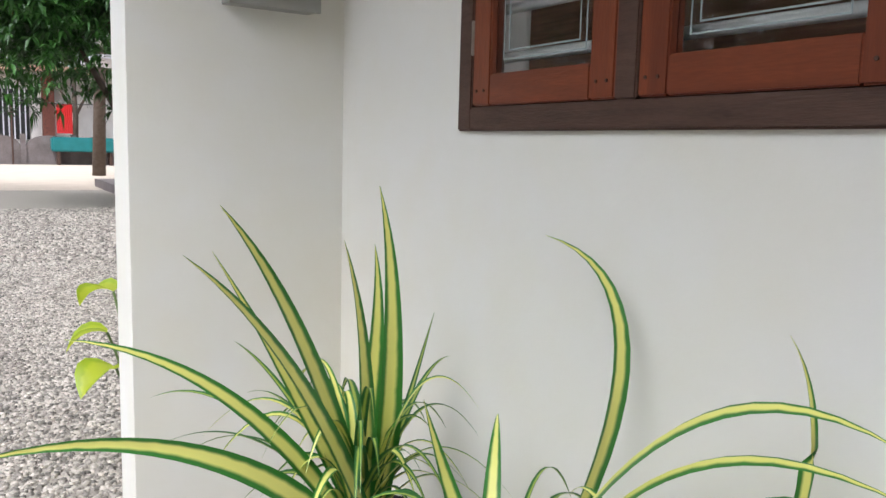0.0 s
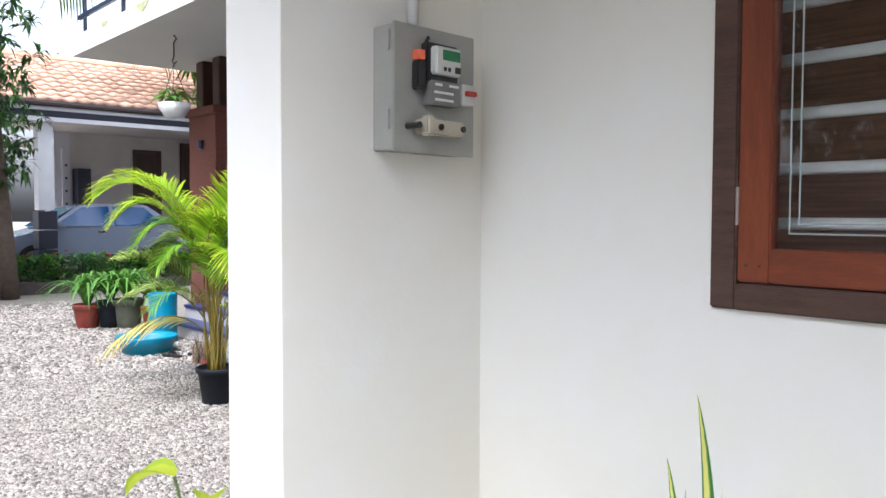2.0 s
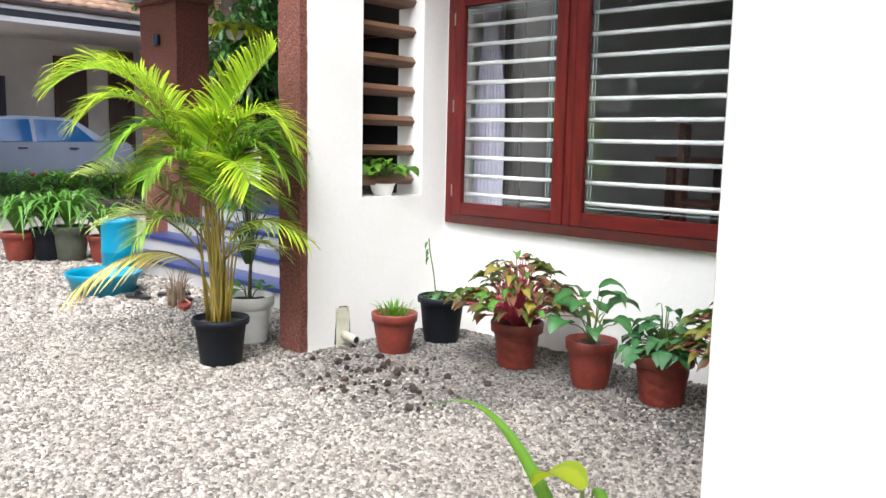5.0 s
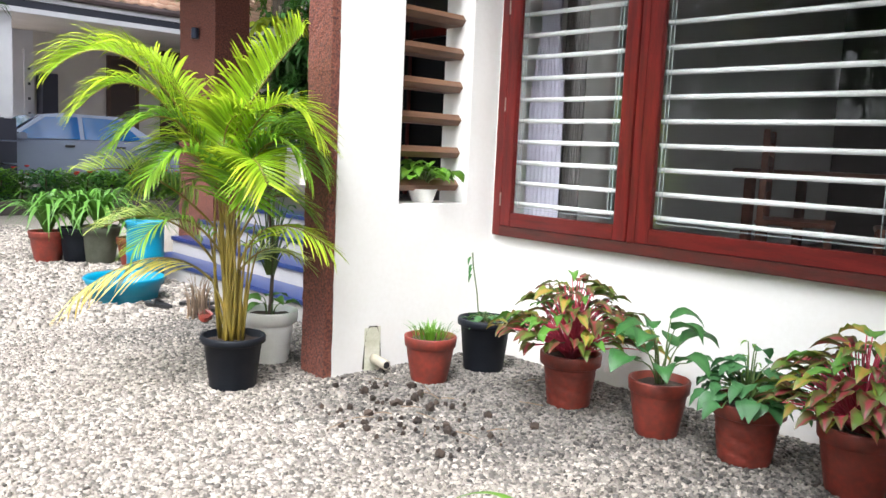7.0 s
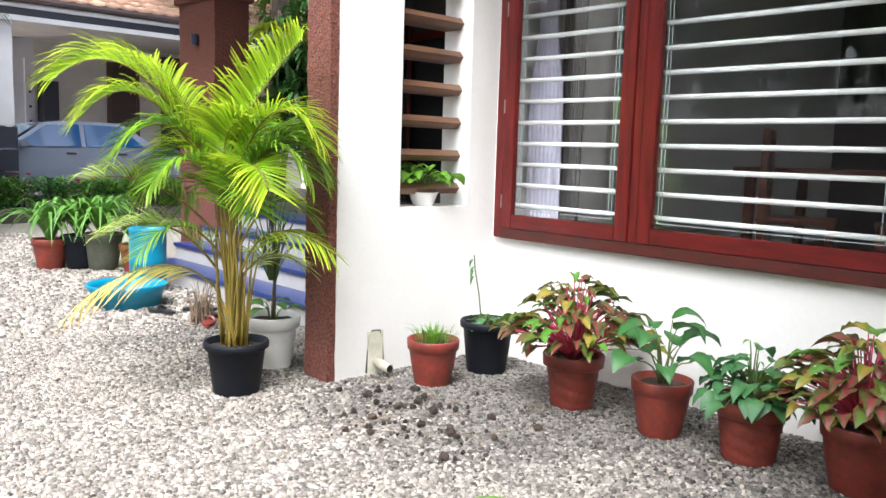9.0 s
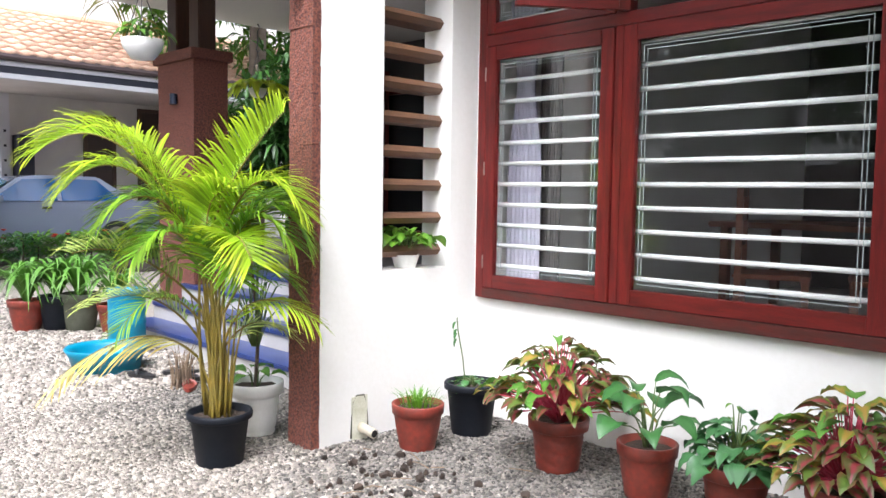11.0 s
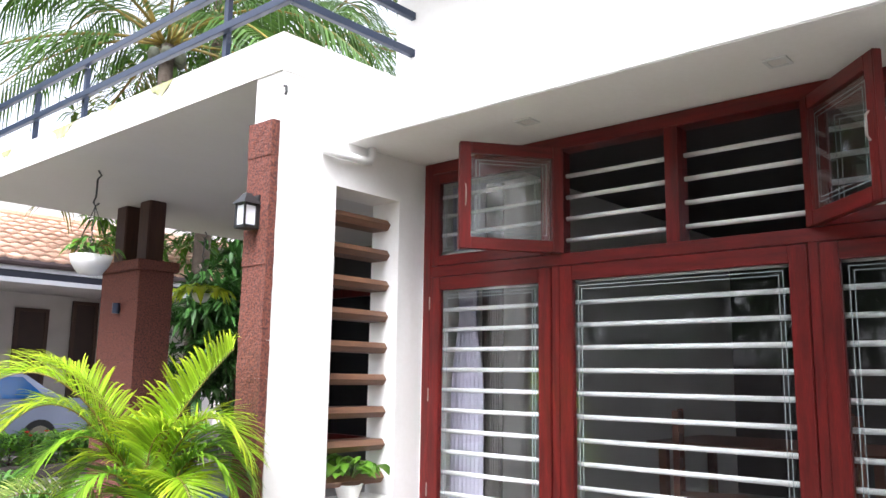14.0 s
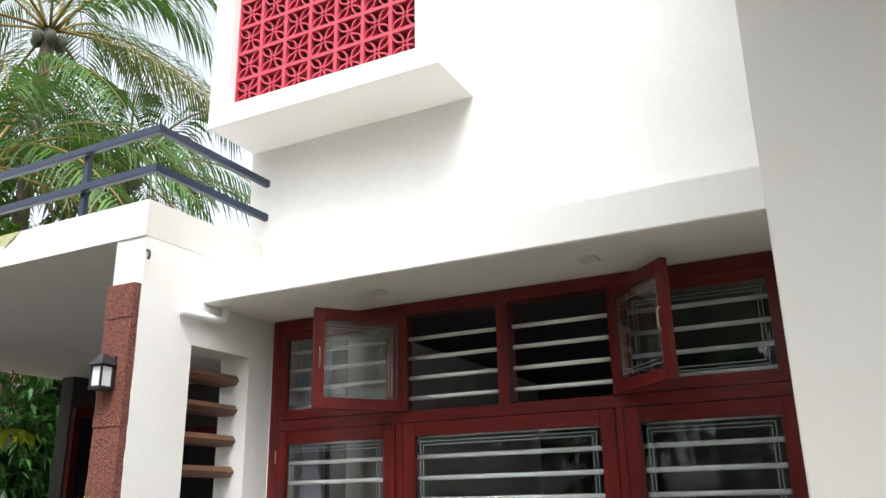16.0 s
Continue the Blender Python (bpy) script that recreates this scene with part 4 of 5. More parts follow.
for q in ((-0.14, 0.0, 0.66), (-0.10, 0.03, 0.61), (-0.15, -0.02, 0.60), (-0.12, 0.01, 0.56)):
    bm = bmesh.new()
    blade_into(bm, bezier(q, Vector(q) + Vector((-0.02, 0, -0.01)), Vector(q) + Vector((-0.02, 0, -0.05)), 4), 0.02, "oval")
    part("dry_leaf", bm, L_GREEN, p)
for x, y, big in ((3.40, 5.28, 1.0), (3.44, 3.93, 0.9)):
    p = thing("potted_aglaonema", "terracotta pot with a bushy red and green leafed plant", "potted plant", (x, y, 0), group="pots along the wall")
    terracotta_pot(p, 0.15, 0.27, grooves=big == 1.0)
    leafy(p, 185, 0.38 * big, 0.47 * big, 0.145, [L_AGLA, L_AGLA, L_AGLA_Y, L_AGLA_G, L_STRAP, L_AGLA_G], ratio=0.44, droop=0.22, stem=PINK, low=0.0, ruffle=0.16, rise=0.2)
p = thing("potted_philodendron", "terracotta pot with broad glossy green leaves", "potted plant", (3.39, 4.77, 0), group="pots along the wall")
terracotta_pot(p, 0.135, 0.26)
leafy(p, 13, 0.20, 0.36, 0.19, L_GREEN, ratio=0.62, droop=0.2, low=0.05, rise=0.35)
p = thing("potted_shrub", "terracotta pot with a bushy small-leafed green plant", "potted plant", (3.41, 4.36, 0), group="pots along the wall")
terracotta_pot(p, 0.152, 0.265, grooves=True)
leafy(p, 60, 0.24, 0.24, 0.10, L_JADE, ratio=0.82, droop=0.6, low=-0.15)
leafy(p, 6, 0.05, 0.40, 0.04, L_LIGHT, ratio=0.5, droop=0.5)
p = thing("potted_sapling", "white ribbed plastic pot with a thin leafy sapling", "potted plant", (2.60, 6.80, 0))
terracotta_pot(p, 0.155, 0.30, WHITE_POT, grooves=True, slant=0)
part("trunk", tube_bm([(0, 0, 0.26), (0.02, 0, 0.6), (-0.01, 0.03, 0.95), (0.03, 0.02, 1.25)], [0.012, 0.01, 0.008, 0.004], 6), BARK, p)
leafy(p, 34, 0.20, 0.75, 0.075, [L_GREEN, L_STRAP], ratio=0.32, droop=0.3, base=0.5, low=0.0)
leafy(p, 7, 0.12, 0.16, 0.13, L_STRAP, ratio=0.5, droop=0.3, base=0.27)
p = thing("slot_planter", "small white bowl of light green leaves on the slot sill", "potted plant", (3.39, 6.43, SLOT[2]))
part("bowl", lathe_bm([(0, 0), (0.06, 0), (0.085, 0.075), (0.09, 0.08), (0.08, 0.08), (0.07, 0.06), (0, 0.06)], 24), WHITE_POT, p, smooth=True)
leafy(p, 34, 0.17, 0.17, 0.115, L_LIGHT, ratio=0.8, droop=0.35, base=0.09)

# strap-leaved pots by the porch steps
def strap_plant(parent, count, length, width, material, base, spread=0.7):
    for k in range(count):
        a = 2.4 * k + random.uniform(-0.3, 0.3)
        d = Vector((math.cos(a), math.sin(a), 0))
        ln = length * random.uniform(0.7, 1.1)
        lean = spread * random.uniform(0.4, 1.0)
        bm = bmesh.new()
        st = Vector((0, 0, base)) + d * 0.02
        blade_into(bm, bezier(st, st + d * ln * lean * 0.35 + Vector((0, 0, ln * 0.75)), st + d * ln * lean + Vector((0, 0, ln * (0.75 - lean * 0.9))), 8), width, "strap", 0.3)
        part("leaf", bm, material, parent)


for x, y, r, h, m, n, ln, label in ((2.74, 11.12, 0.17, 0.30, None, 26, 0.62, "terracotta pot with long strap-shaped green leaves"),
                                    (2.97, 10.98, 0.17, 0.34, BLACK_POT, 28, 0.66, "dark pot with arching strap-shaped green leaves"),
                                    (3.14, 10.86, 0.19, 0.36, OLIVE_POT, 30, 0.62, "mossy cement pot with arching green leaves"),
                                    (3.33, 10.5, 0.16, 0.28, None, 26, 0.55, "terracotta pot with strap leaves beside the steps")):
    p = thing("potted_strap_plant", label, "potted plant", (x, y, 0), group="pots beside the porch steps")
    terracotta_pot(p, r, h, m)
    strap_plant(p, n + 20, ln * 1.25, 0.06, L_STRAP, h * 0.88, 0.85)
CYAN = mat("cyan_plastic", (0.0, 0.21, 0.33), 0.4, vary=(0.0, 0.15, 0.25), scale=6, amount=0.5)
tub = thing("plastic_tub", "cyan blue plastic tub standing on the gravel", "tub", (2.63, 8.96, 0))
part("tub", lathe_bm([(0, 0), (0.24, 0), (0.26, 0.14), (0.29, 0.18), (0.30, 0.17), (0.27, 0.12), (0.24, 0.03), (0, 0.03)], 32), CYAN, tub, smooth=True)
drum = thing("plastic_drum", "cyan blue plastic drum beside the steps", "drum", (3.02, 9.5, 0))
part("drum", lathe_bm([(0, 0), (0.14, 0), (0.15, 0.02), (0.15, 0.24), (0.157, 0.26), (0.15, 0.28), (0.15, 0.50), (0.16, 0.53), (0.15, 0.54), (0.13, 0.52), (0.13, 0.05), (0, 0.05)], 28), CYAN, drum, smooth=True)
for x, y, turn, m in ((2.70, 8.50, 20, BLACK), (2.96, 8.42, 60, BLACK), (2.80, 7.97, -30, TERRACOTTA), (2.93, 8.25, 10, BLACK)):
    sh = thing("sandal", "worn rubber sandal lying on the gravel", "shoe", (x, y, 0.012), turn, "sandals by the steps")
    bm = bmesh.new()
    n = 16
    prof = [(0.045 * math.cos(t) * (1 + 0.18 * math.sin(t)), 0.13 * math.sin(t)) for t in (2 * math.pi * k / n for k in range(n))]
    lo = [bm.verts.new((a, b, 0)) for a, b in prof]
    hi = [bm.verts.new((a, b, 0.025)) for a, b in prof]
    bm.faces.new(lo[::-1])
    bm.faces.new(hi)
    for k in range(n):
        bm.faces.new((lo[k], lo[(k + 1) % n], hi[(k + 1) % n], hi[k]))
    part("sole", bm, m, sh)
    part("strap", tube_bm(bezier((-0.045, 0.0, 0.02), (0, 0.05, 0.075), (0.045, 0.0, 0.02), 8), 0.012, 6), m, sh)

FIBRE = mat("dry_fibre", (0.24, 0.17, 0.11), 0.9, vary=(0.12, 0.085, 0.06), scale=20, amount=0.6, island=0.4)
bm = bmesh.new()
for _ in range(60):
    a, q = random.uniform(0, 6.28), random.uniform(0.02, 0.10)
    o = Vector((q * math.cos(a), q * math.sin(a), 0))
    tube_into(bm, bezier(o, o * 0.4 + Vector((random.uniform(-0.04, 0.04), random.uniform(-0.04, 0.04), 0.20)), o * 1.5 + Vector((0, 0, random.uniform(0.12, 0.34))), 4), [0.004, 0.003, 0.003, 0.002, 0.001], 4)
tuft = thing("dry_tuft", "tuft of dry brown grass stalks beside the steps", "dry grass", (2.78, 8.05, 0.0))
part("tuft", bm, FIBRE, tuft)
for k in range(14):
    o = Vector((random.gauss(2.75, 0.28), random.gauss(5.72, 0.3), 0.024))
    a = random.uniform(0, 6.28)
    ln = random.uniform(0.05, 0.16)
    tw = thing("twig", "short dry brown twig lying on the gravel", "twig", tuple(o), math.degrees(a), "twigs on the gravel")
    part("stick", tube_bm([(0, 0, 0), (ln * 0.5, random.uniform(-0.01, 0.01), 0.004), (ln, 0, 0.0)], [0.003, 0.0028, 0.0018], 5), FIBRE, tw)

# variegated clump below the teak window
clump = thing("variegated_clump", "clump of yellow and green striped blades in a dark pot", "potted plant", (0.80, 1.72, 0))
rim_pot(clump, 0.19, 0.30, BLACK_POT)
clump2 = thing("variegated_clump", "clump of arching yellow and green striped blades below the window", "potted plant", (0.84, 1.24, 0))
rim_pot(clump2, 0.17, 0.28, BLACK_POT)
clump3 = thing("variegated_clump", "small clump of striped blades against the wall", "potted plant", (0.92, 0.84, 0))
rim_pot(clump3, 0.15, 0.28, BLACK_POT)


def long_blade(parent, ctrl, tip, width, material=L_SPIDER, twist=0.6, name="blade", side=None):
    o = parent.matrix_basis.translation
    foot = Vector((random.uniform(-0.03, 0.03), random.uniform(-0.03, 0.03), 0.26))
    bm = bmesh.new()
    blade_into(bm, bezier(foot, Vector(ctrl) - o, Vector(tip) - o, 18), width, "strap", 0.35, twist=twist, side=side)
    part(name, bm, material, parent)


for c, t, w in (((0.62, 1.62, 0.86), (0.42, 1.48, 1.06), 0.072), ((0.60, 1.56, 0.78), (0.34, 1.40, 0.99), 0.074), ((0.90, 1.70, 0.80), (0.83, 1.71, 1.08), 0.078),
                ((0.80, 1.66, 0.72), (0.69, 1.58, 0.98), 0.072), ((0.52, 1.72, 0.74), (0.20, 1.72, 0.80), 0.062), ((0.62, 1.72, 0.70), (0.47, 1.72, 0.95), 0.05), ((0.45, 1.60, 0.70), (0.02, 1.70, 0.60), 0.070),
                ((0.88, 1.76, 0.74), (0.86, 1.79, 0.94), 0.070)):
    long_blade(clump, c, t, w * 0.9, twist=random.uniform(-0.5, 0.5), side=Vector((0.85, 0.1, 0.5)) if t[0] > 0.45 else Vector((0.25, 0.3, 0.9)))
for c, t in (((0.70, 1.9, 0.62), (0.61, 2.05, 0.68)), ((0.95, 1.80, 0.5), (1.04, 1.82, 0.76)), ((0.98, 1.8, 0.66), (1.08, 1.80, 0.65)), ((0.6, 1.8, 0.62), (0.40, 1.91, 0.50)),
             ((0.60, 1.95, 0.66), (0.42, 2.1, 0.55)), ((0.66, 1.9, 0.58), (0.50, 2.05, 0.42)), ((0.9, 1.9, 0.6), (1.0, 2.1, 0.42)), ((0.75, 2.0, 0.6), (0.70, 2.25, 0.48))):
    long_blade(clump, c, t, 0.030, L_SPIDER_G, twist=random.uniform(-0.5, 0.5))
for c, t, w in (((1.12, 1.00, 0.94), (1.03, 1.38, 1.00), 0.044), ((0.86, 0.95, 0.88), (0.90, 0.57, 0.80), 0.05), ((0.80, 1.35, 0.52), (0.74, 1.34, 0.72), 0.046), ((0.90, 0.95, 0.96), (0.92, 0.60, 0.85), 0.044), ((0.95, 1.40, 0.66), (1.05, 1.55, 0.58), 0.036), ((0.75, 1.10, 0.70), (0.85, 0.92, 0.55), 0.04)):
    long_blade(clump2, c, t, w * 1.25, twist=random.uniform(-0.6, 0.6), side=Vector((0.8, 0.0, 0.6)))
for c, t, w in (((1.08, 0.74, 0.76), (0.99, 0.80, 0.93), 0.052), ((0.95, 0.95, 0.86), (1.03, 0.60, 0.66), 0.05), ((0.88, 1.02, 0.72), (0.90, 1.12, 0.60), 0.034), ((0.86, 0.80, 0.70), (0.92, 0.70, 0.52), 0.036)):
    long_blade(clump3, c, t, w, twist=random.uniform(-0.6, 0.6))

for c_, n_, reach, top in ((clump, 46, 0.42, 0.62), (clump2, 22, 0.34, 0.52), (clump3, 14, 0.28, 0.48)):
    o = c_.matrix_basis.translation
    for k in range(n_):
        a = 2.4 * k + random.uniform(-0.3, 0.3)
        far = reach * random.uniform(0.35, 1.0)
        x = min(o.x + far * math.cos(a), 1.09)
        y = min(o.y + far * math.sin(a), 2.44)
        z = top * random.uniform(0.55, 1.1)
        long_blade(c_, ((o.x * 0.6 + x * 0.4), (o.y * 0.6 + y * 0.4), z + 0.18), (x, y, z - far * 0.25), random.uniform(0.022, 0.038), random.choice((L_SPIDER_G, L_SPIDER_G, L_SPIDER)), random.uniform(-0.6, 0.6))

# lime plant behind the fin wall
lime = thing("lime_plant", "small plant with lime yellow-green leaves growing by the wall", "plant", (0.585, 3.22, 0))
for a, ln, h, wd in ((130, 0.16, 0.60, 0.13), (215, 0.16, 0.34, 0.16), (60, 0.18, 0.48, 0.11), (10, 0.20, 0.52, 0.09), (300, 0.16, 0.40, 0.10), (170, 0.14, 0.46, 0.11)):
    d = Vector((math.cos(radians(a)), math.sin(radians(a)), 0))
    base = d * 0.10 + Vector((0, 0, h))
    bm = bmesh.new()
    blade_into(bm, bezier(base, base + d * ln * 0.6 + Vector((0, 0, 0.03)), base + d * ln - Vector((0, 0, 0.07)), 6), wd, "oval", 0.5)
    lf = part("leaf", bm, L_LIME, lime)
    part("stalk", tube_bm(bezier((0, 0, 0), d * 0.04 + Vector((0, 0, h * 0.7)), base, 5), 0.005, 5), STEM, lf)
lime2 = thing("lime_plant", "young plant with lime leaves and one long strap leaf", "plant", (1.16, 3.32, 0))
for a, ln, h, wd in ((80, 0.15, 0.56, 0.10), (150, 0.14, 0.50, 0.10), (20, 0.15, 0.44, 0.10), (230, 0.13, 0.46, 0.09)):
    d = Vector((math.cos(radians(a)), math.sin(radians(a)), 0))
    base = d * 0.06 + Vector((0, 0, h))
    bm = bmesh.new()
    blade_into(bm, bezier(base, base + d * ln * 0.6 + Vector((0, 0, 0.03)), base + d * ln - Vector((0, 0, 0.05)), 6), wd, "oval", 0.5)
    lf = part("leaf", bm, L_LIME, lime2)
    part("stalk", tube_bm(bezier((0, 0, 0), d * 0.03 + Vector((0, 0, h * 0.7)), base, 5), 0.005, 5), STEM, lf)
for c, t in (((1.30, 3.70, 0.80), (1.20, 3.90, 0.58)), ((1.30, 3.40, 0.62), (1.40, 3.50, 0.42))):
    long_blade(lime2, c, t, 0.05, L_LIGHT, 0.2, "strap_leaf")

# hanging baskets
def hanging(x, y, z, z_hook, material, leaf, label, size, leaf_size=0.13, spread=1.0):
    h = thing("hanging_basket", label, "hanging plant", (x, y, z))
    part("bowl", lathe_bm([(0, -size), (size * 0.55, -size * 0.9), (size * 0.9, -size * 0.4), (size, 0), (size * 0.93, 0), (size * 0.8, -size * 0.3), (0, -size * 0.35)], 28), material, h, smooth=True)
    top = z_hook - z
    for k in range(3):
        a = 2.1 * k
        part("wire", tube_bm([(size * math.cos(a), size * math.sin(a), 0), (0, 0, min(0.42, top * 0.6))], 0.004, 5), BLACK, h)
    m = min(0.42, top * 0.6)
    part("hook", tube_bm([(0.03, 0, m + 0.03), (0.0, 0, m), (-0.02, 0, m + 0.03), (0.0, 0, m + 0.08), (0, 0, top - 0.08), (0.03, 0, top - 0.04), (0.0, 0, top)], 0.008, 6), BLACK, h, "black wire hook")
    leafy(h, 40, size * spread, size * 1.3, leaf_size, leaf, ratio=0.4, droop=0.6, base=-0.03)
    return h


hanging(3.11, 9.35, 2.585, 3.315, WHITE_POT, [L_LIGHT, L_STRAP, L_AGLA_Y], "white hanging bowl of trailing light green plants", 0.17)
hanging(5.32, 11.2, 2.57, 3.315, WHITE_POT, [L_LIME], "hanging bowl of bright lime trailing leaves", 0.11, 0.27, 2.3)
# ---- trees ----
def tree(x, y, trunk, limbs, centre, radii, clusters, leaf, material, label, name="tree", r0=0.16, per=10):
    """A tapered trunk, limbs and a crown of leaf rosettes with an uneven outline."""
    t = thing(name, label, "tree", (x, y, 0))
    n = len(trunk)
    part("trunk", tube_bm(trunk, [r0 * (1 - 0.55 * k / (n - 1)) for k in range(n)], 10), BARK, t, smooth=True)
    for lb in limbs:
        part("limb", tube_bm(lb, [r0 * 0.5 * (1 - 0.7 * k / (len(lb) - 1)) for k in range(len(lb))], 7), BARK, t, smooth=True)
    bm = bmesh.new()
    c, rad = Vector(centre), Vector(radii)
    lumps = [(Vector((random.uniform(-1, 1), random.uniform(-1, 1), random.uniform(-0.9, 1))), random.uniform(0.35, 0.6)) for _ in range(14)]
    for _ in range(clusters):
        lump, lr = random.choice(lumps)
        v = Vector((random.gauss(0, 1), random.gauss(0, 1), random.gauss(0, 1))).normalized() * lr * random.uniform(0.55, 1.0)
        q = lump * 0.72 + v
        o = c + Vector((q.x * rad.x, q.y * rad.y, q.z * rad.z))
        up = Vector((random.gauss(0, 0.5), random.gauss(0, 0.5), random.uniform(-0.2, 1))).normalized()
        for k in range(per):
            a = random.uniform(0, 6.28)
            s = up.orthogonal().normalized()
            d = (Matrix.Rotation(a, 3, up) @ s * 0.9 + up * random.uniform(0.0, 0.6)).normalized()
            ln = leaf * random.uniform(0.7, 1.2)
            blade_into(bm, [o, o + d * ln * 0.5, o + d * ln - Vector((0, 0, ln * random.uniform(0.1, 0.5)))], ln * 0.30, "leaflet", 0.4)
    part("crown", bm, material, t)
    return t


def coconut(x, y, h, fronds, length, label, lean=(0.3, 0.2), start=0.0):
    t = thing("coconut_palm", label, "palm tree", (x, y, 0))
    part("trunk", tube_bm([(-lean[0], -lean[1], 0), (-lean[0] * 0.5, -lean[1] * 0.6, h * 0.4), (0, 0, h)], [0.2, 0.15, 0.12], 12), BARK, t, smooth=True)
    for k in range(fronds):
        a = start + 2.4 * k
        e = 1.15 - 1.75 * (k / fronds)
        d = Vector((math.cos(a), math.sin(a), 0))
        ln = length * random.uniform(0.85, 1.1)
        base = Vector((0, 0, h)) + d * 0.1
        ctrl = base + d * ln * 0.5 * math.cos(e) + Vector((0, 0, ln * 0.55 * math.sin(e) + ln * 0.15))
        tip = base + d * ln * 0.95 * max(0.45, math.cos(e * 0.8)) + Vector((0, 0, ln * 0.5 * math.sin(e) - ln * 0.32))
        pts = bezier(base, ctrl, tip, 22)
        bm = bmesh.new()
        for j in range(44):
            tt = 0.14 + 0.85 * j / 43
            i = min(int(tt * 22), 21)
            p = pts[i].lerp(pts[i + 1], tt * 22 - i)
            dd = (pts[i + 1] - pts[i]).normalized()
            s0 = dd.cross(Vector((0, 0, 1))).normalized()
            l2 = length * 0.24 * (0.5 + 0.7 * math.sin(math.pi * min(1, 0.15 + tt * 0.8))) * random.uniform(0.8, 1.1)
            for sg in (-1, 1):
                way = (dd * 0.7 + s0 * sg * 0.8 + Vector((0, 0, 0.1))).normalized()
                blade_into(bm, bezier(p, p + way * l2 * 0.6, p + way * l2 * 0.8 - Vector((0, 0, l2 * random.uniform(0.35, 0.8))), 3), 0.045, "leaflet", 0.4, side=dd)
        f = part("frond", bm, L_COCO if k < fronds - 2 else L_COCO_OLD, t)
        part("rib", tube_bm(pts, [0.035 - 0.028 * q / 22 for q in range(23)], 5), CANE, f, smooth=True)
    for k in range(6):
        a = k * 1.05
        nut = part("coconut", lathe_bm([(0, -0.13), (0.08, -0.10), (0.115, 0), (0.08, 0.10), (0, 0.14)], 12), OLIVE_POT, t, smooth=True)
        nut.matrix_basis = pose(0.24 * math.cos(a), 0.24 * math.sin(a), h - 0.25)
    return t


mango = tree(2.85, 15.35, [(0, 0, 0), (-0.04, 0, 0.9), (-0.12, 0.02, 2.0), (-0.2, 0, 3.2), (-0.5, 0.1, 4.6), (-0.8, 0, 5.6)],
             [[(-0.02, 0, 0.7), (-0.35, 0.1, 1.6), (-0.9, 0.2, 2.6), (-1.7, 0.2, 3.6)], [(-0.15, 0, 2.4), (-0.5, 0.2, 3.2), (-0.7, 0.1, 4.2)], [(-0.25, 0, 3.4), (-1.4, -0.4, 4.2), (-2.6, -0.3, 4.8)]],
             (-1.75, 0.0, 4.3), (2.2, 2.2, 2.5), 2500, 0.21, L_TREE, "dark green mango tree standing on the gravel yard", r0=0.17, per=11)
tree(7.9, 14.3, [(0, 0, 0), (0.1, 0, 1.5), (0, 0.1, 3.6)], [[(0.05, 0, 1.5), (-0.4, 0, 2.6), (-0.7, 0, 3.4)], [(0.05, 0, 1.9), (0.9, 0.1, 3.0)]],
     (0, 0, 2.6), (1.2, 0.9, 2.0), 620, 0.30, L_TREE, "dense dark green tree behind the porch", per=11)
tree(9.6, 16.5, [(0, 0, 0), (0.1, 0, 2.0), (0, 0.1, 5.0)], [[(0.05, 0, 2.5), (-0.8, 0, 3.6)], [(0.05, 0, 2.9), (0.9, 0.1, 4.4)]],
     (0, 0, 6.4), (3.4, 2.0, 2.8), 600, 0.36, L_TREE_L, "light green tree behind the porch roof", per=10)
coconut(6.75, 15.0, 7.2, 20, 4.4, "coconut palm with long arching fronds behind the porch")
coconut(8.3, 15.9, 10.9, 17, 4.8, "tall coconut palm behind the house", start=0.7)
coconut(11.0, 16.5, 9.0, 16, 4.2, "coconut palm with drooping fronds beyond the balcony", start=1.6)
coconut(4.0, 27.0, 11.0, 18, 4.2, "tall coconut palm beyond the carport", start=0.3)
coconut(-6.5, 9.0, 6.0, 18, 3.6, "coconut palm beside the yard wall", start=0.9)
coconut(-8.0, 3.5, 5.2, 18, 3.4, "coconut palm beyond the yard wall", start=2.2)
coconut(-2.6, 19.0, 5.6, 16, 3.4, "coconut palm with low fronds at the yard edge", start=1.2)
for x, y, h in ((-7.5, 14.0, 4.2), (-8.5, 0.5, 4.5), (-9.0, 7.0, 5.0)):
    tree(x, y, [(0, 0, 0), (0.1, 0, h * 0.4), (0, 0, h)], [[(0.05, 0, h * 0.4), (0.9, 0, h * 0.75)], [(0.05, 0, h * 0.45), (-0.9, 0.3, h * 0.8)]],
         (0, 0, h), (2.6, 2.6, 2.2), 260, 0.34, L_TREE, "leafy green tree beyond the yard wall", per=9)
for x, y, h, m in ((-4.0, 45, 5.5, L_TREE), (1.5, 47, 6.5, L_TREE_L), (7.5, 46, 6.0, L_TREE), (14, 42, 6.5, L_TREE), (-9, 40, 6, L_TREE_L), (4.5, 40, 5.0, L_TREE)):
    tree(x, y, [(0, 0, 0), (0.1, 0, h * 0.4), (0, 0, h)], [[(0.05, 0, h * 0.4), (0.9, 0, h * 0.75)], [(0.05, 0, h * 0.45), (-0.9, 0.3, h * 0.8)]],
         (0, 0, h), (3.6, 3.0, 3.2), 260, 0.55, m, "leafy tree beyond the open yard", per=9)

